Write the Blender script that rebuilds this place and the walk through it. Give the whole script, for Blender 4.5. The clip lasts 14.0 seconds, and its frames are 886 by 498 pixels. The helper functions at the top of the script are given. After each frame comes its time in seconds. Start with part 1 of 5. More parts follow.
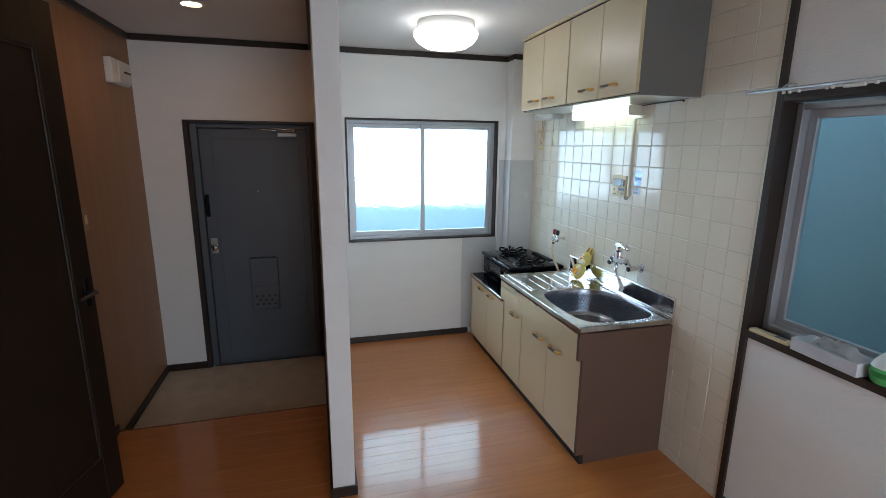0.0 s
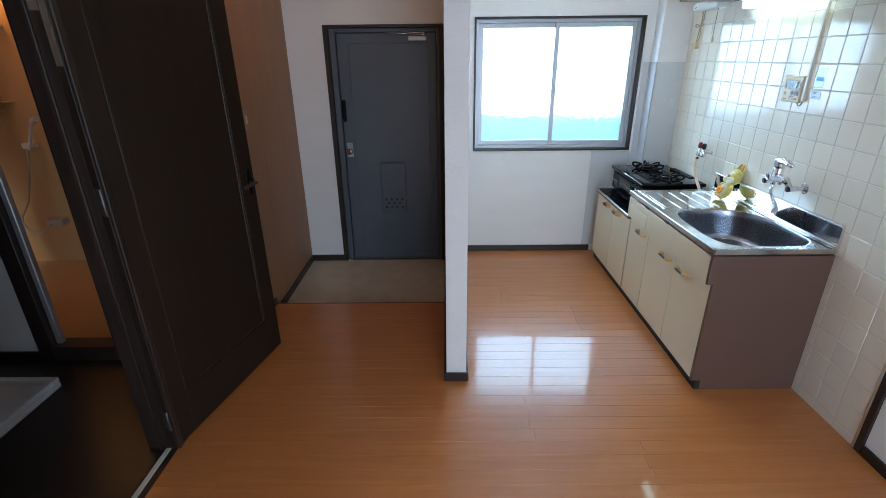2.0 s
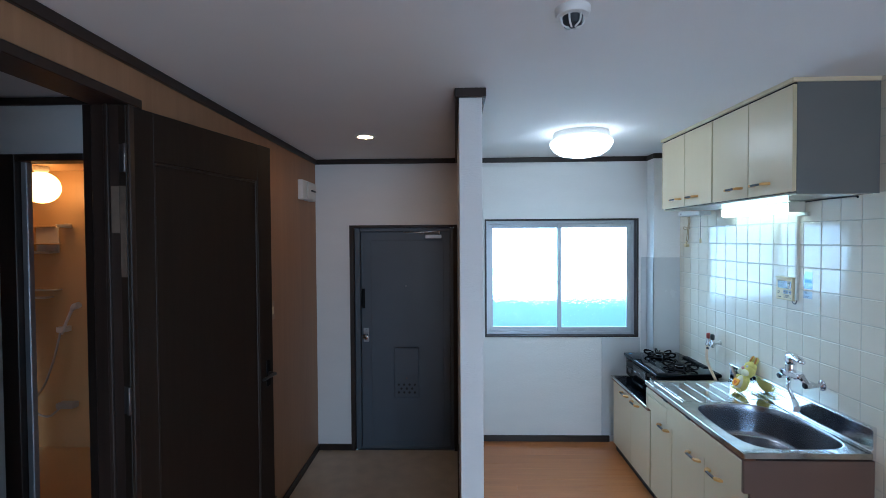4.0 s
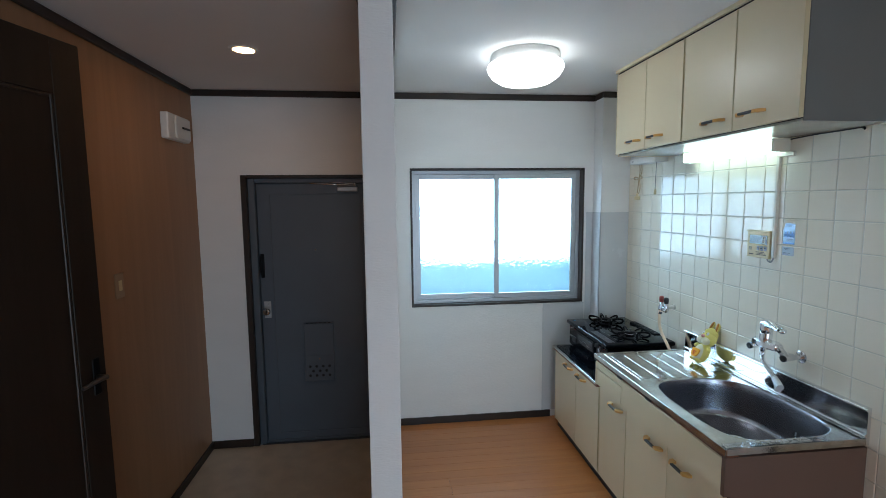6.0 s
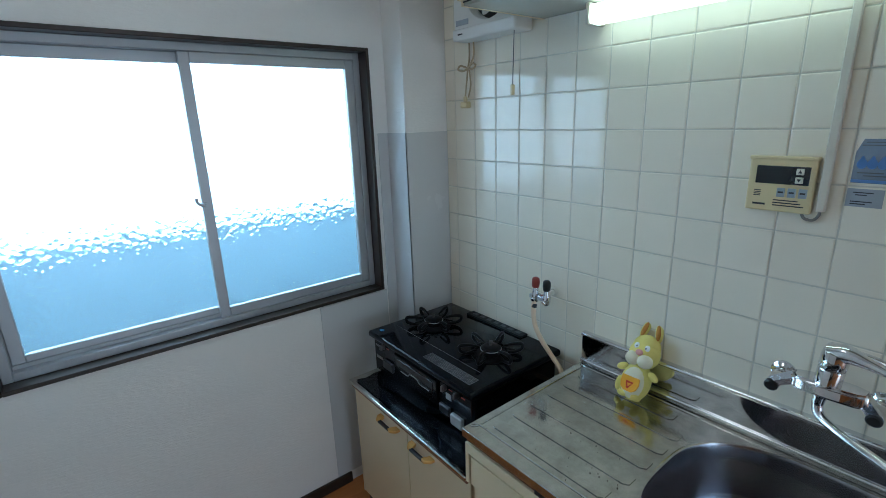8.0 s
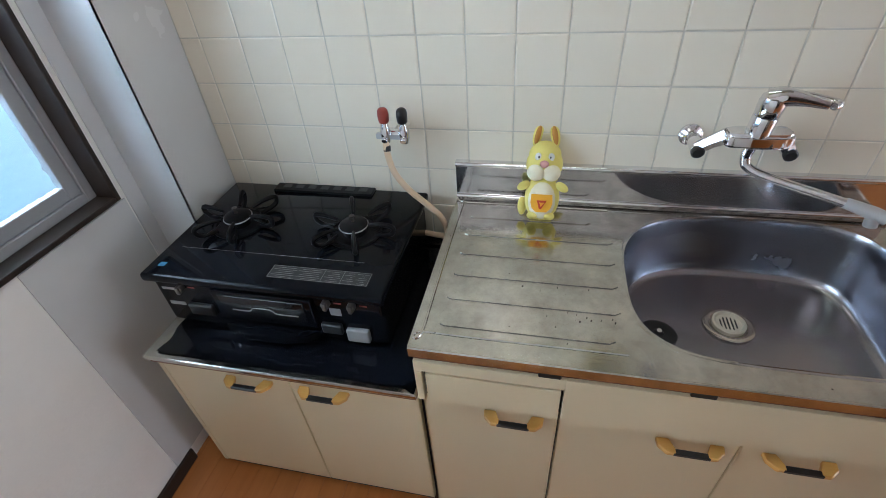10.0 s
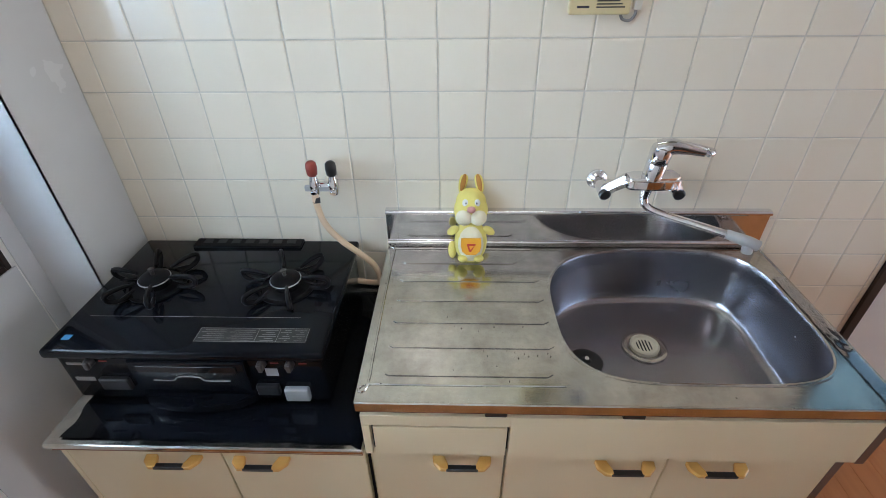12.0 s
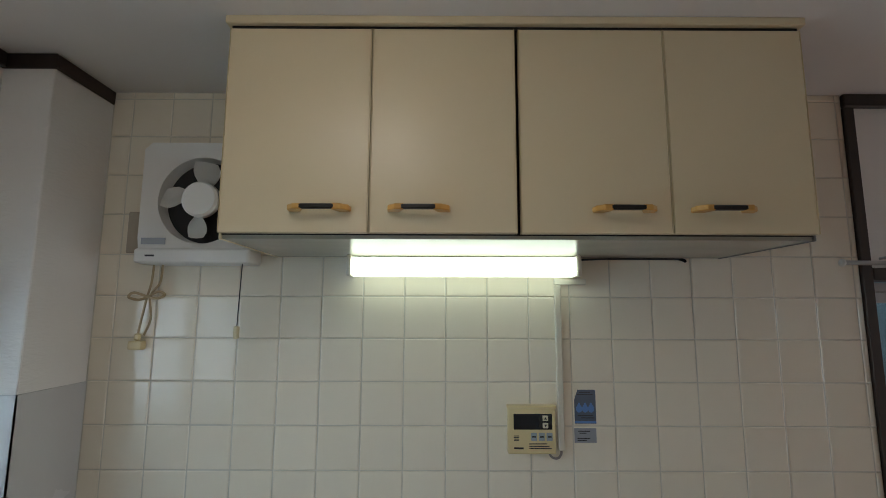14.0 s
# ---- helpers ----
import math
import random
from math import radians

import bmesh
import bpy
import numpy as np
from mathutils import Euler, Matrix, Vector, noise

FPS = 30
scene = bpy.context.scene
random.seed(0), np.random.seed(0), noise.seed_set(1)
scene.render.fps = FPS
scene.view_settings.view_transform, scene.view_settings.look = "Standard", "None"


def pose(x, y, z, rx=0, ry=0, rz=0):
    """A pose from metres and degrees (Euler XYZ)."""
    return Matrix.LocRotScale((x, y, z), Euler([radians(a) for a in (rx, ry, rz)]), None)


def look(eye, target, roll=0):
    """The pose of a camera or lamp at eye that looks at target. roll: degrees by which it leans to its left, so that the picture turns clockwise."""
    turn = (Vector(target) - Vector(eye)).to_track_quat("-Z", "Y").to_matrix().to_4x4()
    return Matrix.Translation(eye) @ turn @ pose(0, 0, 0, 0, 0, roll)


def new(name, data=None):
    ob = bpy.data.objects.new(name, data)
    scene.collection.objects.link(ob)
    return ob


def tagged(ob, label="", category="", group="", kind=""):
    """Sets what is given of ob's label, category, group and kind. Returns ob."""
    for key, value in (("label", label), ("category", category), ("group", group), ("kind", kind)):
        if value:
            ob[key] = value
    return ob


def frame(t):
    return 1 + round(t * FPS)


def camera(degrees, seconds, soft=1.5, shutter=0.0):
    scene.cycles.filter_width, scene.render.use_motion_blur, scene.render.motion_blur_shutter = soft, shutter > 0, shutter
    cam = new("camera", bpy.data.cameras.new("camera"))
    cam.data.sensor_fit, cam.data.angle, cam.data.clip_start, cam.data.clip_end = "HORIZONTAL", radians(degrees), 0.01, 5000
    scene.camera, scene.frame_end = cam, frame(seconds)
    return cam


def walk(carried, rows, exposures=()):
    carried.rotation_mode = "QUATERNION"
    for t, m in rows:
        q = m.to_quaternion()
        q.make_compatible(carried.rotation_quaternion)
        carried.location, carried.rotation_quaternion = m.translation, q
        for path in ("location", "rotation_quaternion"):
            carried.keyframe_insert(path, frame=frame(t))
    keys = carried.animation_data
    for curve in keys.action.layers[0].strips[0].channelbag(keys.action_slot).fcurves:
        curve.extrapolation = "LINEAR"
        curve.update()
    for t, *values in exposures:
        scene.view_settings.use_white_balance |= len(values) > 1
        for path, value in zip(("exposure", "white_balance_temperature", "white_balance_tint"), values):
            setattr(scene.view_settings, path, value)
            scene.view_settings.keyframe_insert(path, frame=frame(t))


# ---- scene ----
cam = camera(87.1, 14.0, soft=0.3)
PATH = [
    (0, (1.11, 2.645, 1.668), (1.624, 4.53, 1.243), 0.5),
    (0.5, (1.139, 2.627, 1.632), (1.368, 4.541, 1.097), 0.6),
    (1, (1.139, 2.614, 1.621), (1.23, 4.502, 0.968), -0.1),
    (1.5, (1.122, 2.606, 1.615), (1.153, 4.467, 0.884), -0.4),
    (2, (1.127, 2.61, 1.614), (1.112, 4.46, 0.854), -0.6),
    (2.5, (1.117, 2.596, 1.645), (1.065, 4.501, 1.037), -0.8),
    (3, (1.114, 2.546, 1.711), (1.042, 4.516, 1.37), -0.7),
    (3.2, (1.115, 2.533, 1.733), (1.053, 4.519, 1.507), -0.7),
    (5.3, (1.075, 2.652, 1.703), (1.032, 4.651, 1.716), -0.1),
    (5.5, (1.108, 2.757, 1.687), (1.111, 4.756, 1.639), -0.5),
    (6, (1.205, 3.158, 1.663), (1.429, 5.135, 1.457), -0.6),
    (6.5, (1.269, 3.598, 1.641), (1.797, 5.499, 1.316), -0.7),
    (7, (1.405, 4.041, 1.633), (2.169, 5.84, 1.209), -1.0),
    (7.2, (1.455, 4.21, 1.627), (2.276, 5.979, 1.183), -1.2),
    (9.3, (1.782, 5.321, 1.583), (3.417, 6.018, 0.665), -3.7),
    (9.5, (1.783, 5.357, 1.546), (3.401, 5.943, 0.527), -4.1),
    (10, (1.795, 5.4, 1.499), (3.313, 5.8, 0.26), -4.7),
    (10.5, (1.798, 5.416, 1.487), (3.268, 5.676, 0.156), -4.5),
    (11, (1.802, 5.427, 1.478), (3.233, 5.572, 0.089), -3.2),
    (11.5, (1.803, 5.429, 1.473), (3.247, 5.514, 0.091), -2.2),
    (12, (1.783, 5.44, 1.537), (3.434, 5.498, 0.41), -0.8),
    (12.5, (1.729, 5.438, 1.644), (3.607, 5.496, 0.958), 0.0),
    (13, (1.678, 5.41, 1.718), (3.67, 5.486, 1.56), 0.6),
    (13.5, (1.618, 5.385, 1.767), (3.612, 5.42, 1.912), 0.4),
    (14, (1.594, 5.381, 1.766), (3.577, 5.377, 2.027), 0.2),
]
EXPOSURES = [
    (0.0, 0.29, 6150, 9), (0.5, 0.53, 6060, 9), (1.0, 0.61, 5910, 8), (1.5, 0.73, 5760, 8), (2.2, 0.80, 5500, 8), (2.5, 0.74, 5300, 6), (3.0, 0.65, 4950, 4), (5.4, 0.30, 5300, 2), (6.0, 0.26, 5700, 4), (6.5, 0.06, 5900, 3), (7.1, -0.22, 5350, 3),
    (9.4, 0.15, 6270, 9), (10.0, 0.53, 6460, 16), (11.0, 0.73, 6390, 19), (11.5, 0.80, 6390, 19), (12.0, 0.72, 6440, 17), (12.5, 0.13, 6770, 14), (13.0, -0.55, 6750, 13), (14.0, -0.56, 6950, 13),
]
walk(cam, [(t, look(eye, target, roll)) for t, eye, target, roll in PATH], EXPOSURES)

# ---------------------------------------------------------------- world, sun, exposure
world = bpy.data.worlds.new("overcast_day")
scene.world = world
world.use_nodes = True
wn = world.node_tree
sky = wn.nodes.new("ShaderNodeTexSky")
sky.sky_type = "NISHITA"
sky.sun_disc = False
sky.sun_elevation = radians(50)
sky.sun_rotation = radians(200)
wn.links.new(sky.outputs["Color"], wn.nodes["Background"].inputs["Color"])
wn.nodes["Background"].inputs["Strength"].default_value = 0.12
sun_data = bpy.data.lights.new("sun", "SUN")
sun_data.energy, sun_data.angle, sun_data.color = 1.2, radians(12), (1.0, 0.96, 0.9)
sun = new("sun", sun_data)
sun.matrix_world = look((0, -6, 10), (0, 0.5, 2))

balcony_data = bpy.data.lights.new("balcony_daylight", "AREA")
balcony_data.shape, balcony_data.size, balcony_data.size_y = "RECTANGLE", 1.46, 1.86
balcony_data.energy, balcony_data.color = 34, (0.76, 0.88, 1.0)
balcony = new("balcony_daylight", balcony_data)
balcony.matrix_world = look((1.95, 0.42, 1.0), (1.95, 3.0, 1.0))


# ---------------------------------------------------------------- materials
def material(name, color, rough=0.5, metal=0.0, vary=0.08, scale=6.0, bump=0.0, bump_scale=120.0,
             coat=0.0, per_object=0.0, stretch=(1, 1, 1), spec=0.5, coat_rough=0.08):
    """Painted or raw surface: colour with broad variation, fine grain and relief."""
    m = bpy.data.materials.new(name)
    m.use_nodes = True
    nt = m.node_tree
    n, link = nt.nodes, nt.links.new
    bsdf = n["Principled BSDF"]
    co = n.new("ShaderNodeTexCoord")
    mp = n.new("ShaderNodeMapping")
    mp.inputs["Scale"].default_value = stretch
    link(co.outputs["Object"], mp.inputs["Vector"])
    broad = n.new("ShaderNodeTexNoise")
    broad.inputs["Scale"].default_value = scale
    broad.inputs["Detail"].default_value = 5
    link(mp.outputs["Vector"], broad.inputs["Vector"])
    ramp = n.new("ShaderNodeMapRange")
    ramp.inputs["From Min"].default_value, ramp.inputs["From Max"].default_value = 0.25, 0.75
    ramp.inputs["To Min"].default_value, ramp.inputs["To Max"].default_value = 1 - vary, 1 + vary
    link(broad.outputs["Fac"], ramp.inputs["Value"])
    value = ramp.outputs["Result"]
    if per_object:
        info = n.new("ShaderNodeObjectInfo")
        mr = n.new("ShaderNodeMapRange")
        mr.inputs["To Min"].default_value, mr.inputs["To Max"].default_value = 1 - per_object, 1 + per_object
        link(info.outputs["Random"], mr.inputs["Value"])
        mul = n.new("ShaderNodeMath")
        mul.operation = "MULTIPLY"
        link(value, mul.inputs[0])
        link(mr.outputs["Result"], mul.inputs[1])
        value = mul.outputs["Value"]
    hsv = n.new("ShaderNodeHueSaturation")
    hsv.inputs["Color"].default_value = (*color, 1)
    link(value, hsv.inputs["Value"])
    link(hsv.outputs["Color"], bsdf.inputs["Base Color"])
    rr = n.new("ShaderNodeMapRange")
    rr.inputs["To Min"].default_value, rr.inputs["To Max"].default_value = max(rough - 0.06, 0.02), min(rough + 0.06, 1)
    link(broad.outputs["Fac"], rr.inputs["Value"])
    link(rr.outputs["Result"], bsdf.inputs["Roughness"])
    bsdf.inputs["Metallic"].default_value = metal
    bsdf.inputs["Specular IOR Level"].default_value = spec
    bsdf.inputs["Coat Weight"].default_value = coat
    bsdf.inputs["Coat Roughness"].default_value = coat_rough
    if bump:
        fine = n.new("ShaderNodeTexNoise")
        fine.inputs["Scale"].default_value = bump_scale
        fine.inputs["Detail"].default_value = 3
        link(mp.outputs["Vector"], fine.inputs["Vector"])
        b = n.new("ShaderNodeBump")
        b.inputs["Strength"].default_value = bump
        b.inputs["Distance"].default_value = 0.002
        link(fine.outputs["Fac"], b.inputs["Height"])
        link(b.outputs["Normal"], bsdf.inputs["Normal"])
    return m


def wood(name, dark, light, rough, axis="x", grain=18.0, coat=0.0, per_object=0.0, bump=0.05):
    """Wood with grain drawn out along one axis."""
    m = bpy.data.materials.new(name)
    m.use_nodes = True
    nt = m.node_tree
    n, link = nt.nodes, nt.links.new
    bsdf = n["Principled BSDF"]
    co = n.new("ShaderNodeTexCoord")
    mp = n.new("ShaderNodeMapping")
    mp.inputs["Scale"].default_value = {"x": (0.06, 1, 1), "y": (1, 0.06, 1), "z": (1, 1, 0.06)}[axis]
    link(co.outputs["Object"], mp.inputs["Vector"])
    if per_object:
        info = n.new("ShaderNodeObjectInfo")
        shift = n.new("ShaderNodeMath")
        shift.operation = "MULTIPLY"
        shift.inputs[1].default_value = 37.0
        link(info.outputs["Random"], shift.inputs[0])
        comb = n.new("ShaderNodeCombineXYZ")
        for k in "XYZ":
            link(shift.outputs["Value"], comb.inputs[k])
        link(comb.outputs["Vector"], mp.inputs["Location"])
    g = n.new("ShaderNodeTexNoise")
    g.inputs["Scale"].default_value = grain
    g.inputs["Detail"].default_value = 8
    g.inputs["Roughness"].default_value = 0.62
    g.inputs["Distortion"].default_value = 0.6
    link(mp.outputs["Vector"], g.inputs["Vector"])
    ramp = n.new("ShaderNodeValToRGB")
    ramp.color_ramp.elements[0].position, ramp.color_ramp.elements[1].position = 0.3, 0.72
    ramp.color_ramp.elements[0].color = (*dark, 1)
    ramp.color_ramp.elements[1].color = (*light, 1)
    link(g.outputs["Fac"], ramp.inputs["Fac"])
    out = ramp.outputs["Color"]
    if per_object:
        mr = n.new("ShaderNodeMapRange")
        mr.inputs["To Min"].default_value, mr.inputs["To Max"].default_value = 1 - per_object, 1 + per_object
        link(info.outputs["Random"], mr.inputs["Value"])
        hsv = n.new("ShaderNodeHueSaturation")
        link(out, hsv.inputs["Color"])
        link(mr.outputs["Result"], hsv.inputs["Value"])
        out = hsv.outputs["Color"]
    link(out, bsdf.inputs["Base Color"])
    rr = n.new("ShaderNodeMapRange")
    rr.inputs["To Min"].default_value, rr.inputs["To Max"].default_value = max(rough - 0.07, 0.03), rough + 0.07
    link(g.outputs["Fac"], rr.inputs["Value"])
    link(rr.outputs["Result"], bsdf.inputs["Roughness"])
    bsdf.inputs["Coat Weight"].default_value = coat
    bsdf.inputs["Coat Roughness"].default_value = 0.06
    b = n.new("ShaderNodeBump")
    b.inputs["Strength"].default_value = bump
    b.inputs["Distance"].default_value = 0.001
    link(g.outputs["Fac"], b.inputs["Height"])
    link(b.outputs["Normal"], bsdf.inputs["Normal"])
    return m


def steel(name, color, rough, stretch=(1, 1, 1), scratch=0.05, spots=0.0, blotch=0.085, grime=0.85):
    """Stainless steel with brushed scratches, smears and a few water spots."""
    m = bpy.data.materials.new(name)
    m.use_nodes = True
    nt = m.node_tree
    n, link = nt.nodes, nt.links.new
    bsdf = n["Principled BSDF"]
    bsdf.inputs["Metallic"].default_value = 1.0
    co = n.new("ShaderNodeTexCoord")
    mp = n.new("ShaderNodeMapping")
    mp.inputs["Scale"].default_value = stretch
    link(co.outputs["Object"], mp.inputs["Vector"])
    fine = n.new("ShaderNodeTexNoise")
    fine.inputs["Scale"].default_value = 160
    fine.inputs["Detail"].default_value = 6
    link(mp.outputs["Vector"], fine.inputs["Vector"])
    smear = n.new("ShaderNodeTexNoise")
    smear.inputs["Scale"].default_value = 7
    smear.inputs["Detail"].default_value = 6
    link(co.outputs["Object"], smear.inputs["Vector"])
    rr = n.new("ShaderNodeMapRange")
    rr.inputs["From Min"].default_value, rr.inputs["From Max"].default_value = 0.3, 0.7
    rr.inputs["To Min"].default_value, rr.inputs["To Max"].default_value = max(rough - 0.8 * blotch, 0.03), rough + 1.2 * blotch
    link(smear.outputs["Fac"], rr.inputs["Value"])
    link(rr.outputs["Result"], bsdf.inputs["Roughness"])
    mix = n.new("ShaderNodeMix")
    mix.data_type = "RGBA"
    mix.inputs["A"].default_value = (*[c * grime for c in color], 1)
    mix.inputs["B"].default_value = (*color, 1)
    stain = n.new("ShaderNodeTexNoise")
    stain.inputs["Scale"].default_value = 13
    stain.inputs["Detail"].default_value = 9
    stain.inputs["Roughness"].default_value = 0.72
    link(co.outputs["Object"], stain.inputs["Vector"])
    worn = n.new("ShaderNodeMapRange")
    worn.inputs["From Min"].default_value, worn.inputs["From Max"].default_value = 0.32, 0.62
    link(stain.outputs["Fac"], worn.inputs["Value"])
    link(worn.outputs["Result"], mix.inputs["Factor"])
    out = mix.outputs["Result"]
    if spots:
        vor = n.new("ShaderNodeTexVoronoi")
        vor.inputs["Scale"].default_value = 42
        link(co.outputs["Object"], vor.inputs["Vector"])
        cut = n.new("ShaderNodeMath")
        cut.operation = "LESS_THAN"
        cut.inputs[1].default_value = spots
        link(vor.outputs["Distance"], cut.inputs[0])
        mask = n.new("ShaderNodeMath")
        mask.operation = "GREATER_THAN"
        mask.inputs[1].default_value = 0.56
        link(smear.outputs["Fac"], mask.inputs[0])
        both = n.new("ShaderNodeMath")
        both.operation = "MULTIPLY"
        link(cut.outputs["Value"], both.inputs[0])
        link(mask.outputs["Value"], both.inputs[1])
        dirt = n.new("ShaderNodeMix")
        dirt.data_type = "RGBA"
        dirt.inputs["B"].default_value = (0.08, 0.07, 0.06, 1)
        link(both.outputs["Value"], dirt.inputs["Factor"])
        link(out, dirt.inputs["A"])
        out = dirt.outputs["Result"]
    link(out, bsdf.inputs["Base Color"])
    b = n.new("ShaderNodeBump")
    b.inputs["Strength"].default_value = scratch
    b.inputs["Distance"].default_value = 0.0006
    link(fine.outputs["Fac"], b.inputs["Height"])
    link(b.outputs["Normal"], bsdf.inputs["Normal"])
    return m


def glowing(name, color, strength):
    m = bpy.data.materials.new(name)
    m.use_nodes = True
    bsdf = m.node_tree.nodes["Principled BSDF"]
    bsdf.inputs["Base Color"].default_value = (0.8, 0.8, 0.8, 1)
    bsdf.inputs["Emission Color"].default_value = (*color, 1)
    bsdf.inputs["Emission Strength"].default_value = strength
    return m


def pattern_glass(name, tint, rough, relief, cells, depth, through_axis):
    """Cast glass with a pebbled relief, which blurs what lies behind it."""
    m = bpy.data.materials.new(name)
    m.use_nodes = True
    nt = m.node_tree
    n, link = nt.nodes, nt.links.new
    bsdf = n["Principled BSDF"]
    bsdf.inputs["Base Color"].default_value = (*tint, 1)
    bsdf.inputs["Transmission Weight"].default_value = 1.0
    bsdf.inputs["Roughness"].default_value = rough
    bsdf.inputs["IOR"].default_value = 1.3
    co = n.new("ShaderNodeTexCoord")
    vor = n.new("ShaderNodeTexVoronoi")
    vor.feature = "SMOOTH_F1"
    vor.inputs["Scale"].default_value = cells
    # the two faces carry different relief
    mp = n.new("ShaderNodeMapping")
    mp.inputs["Scale"].default_value = (12, 1, 1) if through_axis == "x" else (1, 12, 1)
    link(co.outputs["Object"], mp.inputs["Vector"])
    link(mp.outputs["Vector"], vor.inputs["Vector"])
    b = n.new("ShaderNodeBump")
    b.inputs["Strength"].default_value = relief
    b.inputs["Distance"].default_value = depth
    link(vor.outputs["Distance"], b.inputs["Height"])
    link(b.outputs["Normal"], bsdf.inputs["Normal"])
    return m


WALL = material("white_wallpaper", (0.80, 0.79, 0.77), 0.55, vary=0.02, scale=3, bump=0.7, bump_scale=46, stretch=(1, 1, 3.6))
CEIL = material("ceiling_paper", (0.78, 0.77, 0.75), 0.85, vary=0.02, scale=3, bump=0.2, bump_scale=300)
HALLWALL = wood("beige_wood_print", (0.31, 0.165, 0.08), (0.39, 0.218, 0.112), 0.5, axis="z", grain=14, bump=0.02)
TRIM = wood("dark_stained_wood", (0.018, 0.011, 0.008), (0.038, 0.024, 0.018), 0.4, axis="z", grain=20)
TRIMH = wood("dark_stained_wood_long", (0.018, 0.011, 0.008), (0.038, 0.024, 0.018), 0.4, axis="x", grain=20)
DOORWOOD = wood("dark_door_veneer", (0.016, 0.0105, 0.007), (0.027, 0.0175, 0.0118), 0.5, axis="z", grain=26)
DOORWOOD.node_tree.nodes["Principled BSDF"].inputs["Specular IOR Level"].default_value = 0.25
PLANK = wood("orange_floor_board", (0.47, 0.165, 0.042), (0.58, 0.22, 0.060), 0.32, axis="x", grain=22, coat=0.6, per_object=0.018, bump=0.02)
GROOVE = material("floor_groove", (0.16, 0.062, 0.022), 0.8)
VINYL = material("beige_vinyl_floor", (0.60, 0.52, 0.40), 0.45, vary=0.12, scale=9, bump=0.1)
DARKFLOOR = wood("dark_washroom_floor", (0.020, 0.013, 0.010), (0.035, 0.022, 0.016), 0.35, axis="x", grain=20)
STEELDOOR = material("grey_blue_steel_paint", (0.10, 0.118, 0.142), 0.36, vary=0.06, scale=4, bump=0.05)
STEELFRAME = material("grey_steel_frame_paint", (0.10, 0.115, 0.135), 0.4, vary=0.05)
CREAM = material("cream_laminate", (0.71, 0.598, 0.402), 0.32, vary=0.025, scale=3, bump=0.02)
CREAMEDGE = material("yellowed_edge", (0.60, 0.50, 0.30), 0.45)
BROWNSIDE = material("brown_laminate", (0.125, 0.070, 0.050), 0.42, vary=0.05, scale=5, bump=0.04)
GREYSIDE = material("grey_laminate", (0.155, 0.155, 0.145), 0.4, vary=0.04, scale=5)
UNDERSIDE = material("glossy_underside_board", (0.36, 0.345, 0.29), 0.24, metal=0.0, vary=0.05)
EDGEWOOD = wood("reddish_edge_strip", (0.16, 0.055, 0.025), (0.22, 0.08, 0.035), 0.45, axis="y", grain=16)
BLACK = material("black_plastic", (0.012, 0.012, 0.013), 0.35, vary=0.15)
KICK = material("black_kick_board", (0.010, 0.009, 0.009), 0.5)
# near-black fill: the shade in gaps between fronts, put in as colour
GAP = material("gap_shade", (0.015, 0.012, 0.010), 0.9)
HANDLEWOOD = wood("yellow_varnished_wood", (0.62, 0.32, 0.07), (0.74, 0.43, 0.13), 0.35, axis="y", grain=30, coat=0.4)
TILE = material("cream_glazed_tile", (0.86, 0.79, 0.655), 0.055, vary=0.03, scale=2.5, bump=0.035, bump_scale=22, per_object=0.02, spec=0.52)
GROUT = material("grey_grout", (0.66, 0.625, 0.54), 0.9, vary=0.12, scale=12, bump=0.3)
PANEL = material("pale_grey_splash_panel", (0.60, 0.61, 0.62), 0.25, vary=0.02)
STEEL = steel("worktop_steel", (0.60, 0.585, 0.54), 0.14, (1, 0.08, 1), 0.16, 0.07, 0.06, 0.66)
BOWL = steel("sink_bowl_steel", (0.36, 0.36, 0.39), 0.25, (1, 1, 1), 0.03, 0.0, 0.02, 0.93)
CHROME = steel("chrome", (0.80, 0.80, 0.82), 0.06, (1, 1, 1), 0.0)
ALU = material("aluminium_sash", (0.43, 0.445, 0.47), 0.38, metal=0.5, vary=0.04)
ENAMEL = material("black_enamel", (0.004, 0.005, 0.007), 0.07, vary=0.1, scale=8, spec=0.13)
IRON = material("black_cast_iron", (0.004, 0.004, 0.005), 0.42, vary=0.2, bump=0.1, spec=0.14)
FOIL = material("glossy_dark_sheet", (0.008, 0.010, 0.015), 0.05, vary=0.2, scale=5, spec=0.55)
DARKGLASS = material("smoked_grill_glass", (0.010, 0.010, 0.011), 0.06, spec=0.3)
SILVER = material("silver_plastic", (0.48, 0.49, 0.50), 0.32, metal=0.5)
DARKMETAL = material("tarnished_metal", (0.12, 0.11, 0.105), 0.42, metal=0.8)
TAPE = material("brown_grey_tape", (0.15, 0.11, 0.08), 0.6, vary=0.2, scale=25)
WHITEPL = material("white_plastic", (0.74, 0.73, 0.70), 0.4, vary=0.03)
CORD = material("dull_beige_cord", (0.46, 0.35, 0.20), 0.5, vary=0.06)
RUST = material("brown_rust_speck", (0.055, 0.035, 0.022), 0.8)
BLADE = material("white_fan_plastic", (0.88, 0.87, 0.83), 0.4, vary=0.02)
IVORY = material("aged_ivory_plastic", (0.72, 0.60, 0.34), 0.4, vary=0.04)
PALE = material("pale_plastic", (0.66, 0.62, 0.52), 0.4, vary=0.03)
RED = material("red_rubber", (0.30, 0.045, 0.03), 0.5)
HOSE = material("beige_gas_hose", (0.74, 0.55, 0.37), 0.5, vary=0.05)
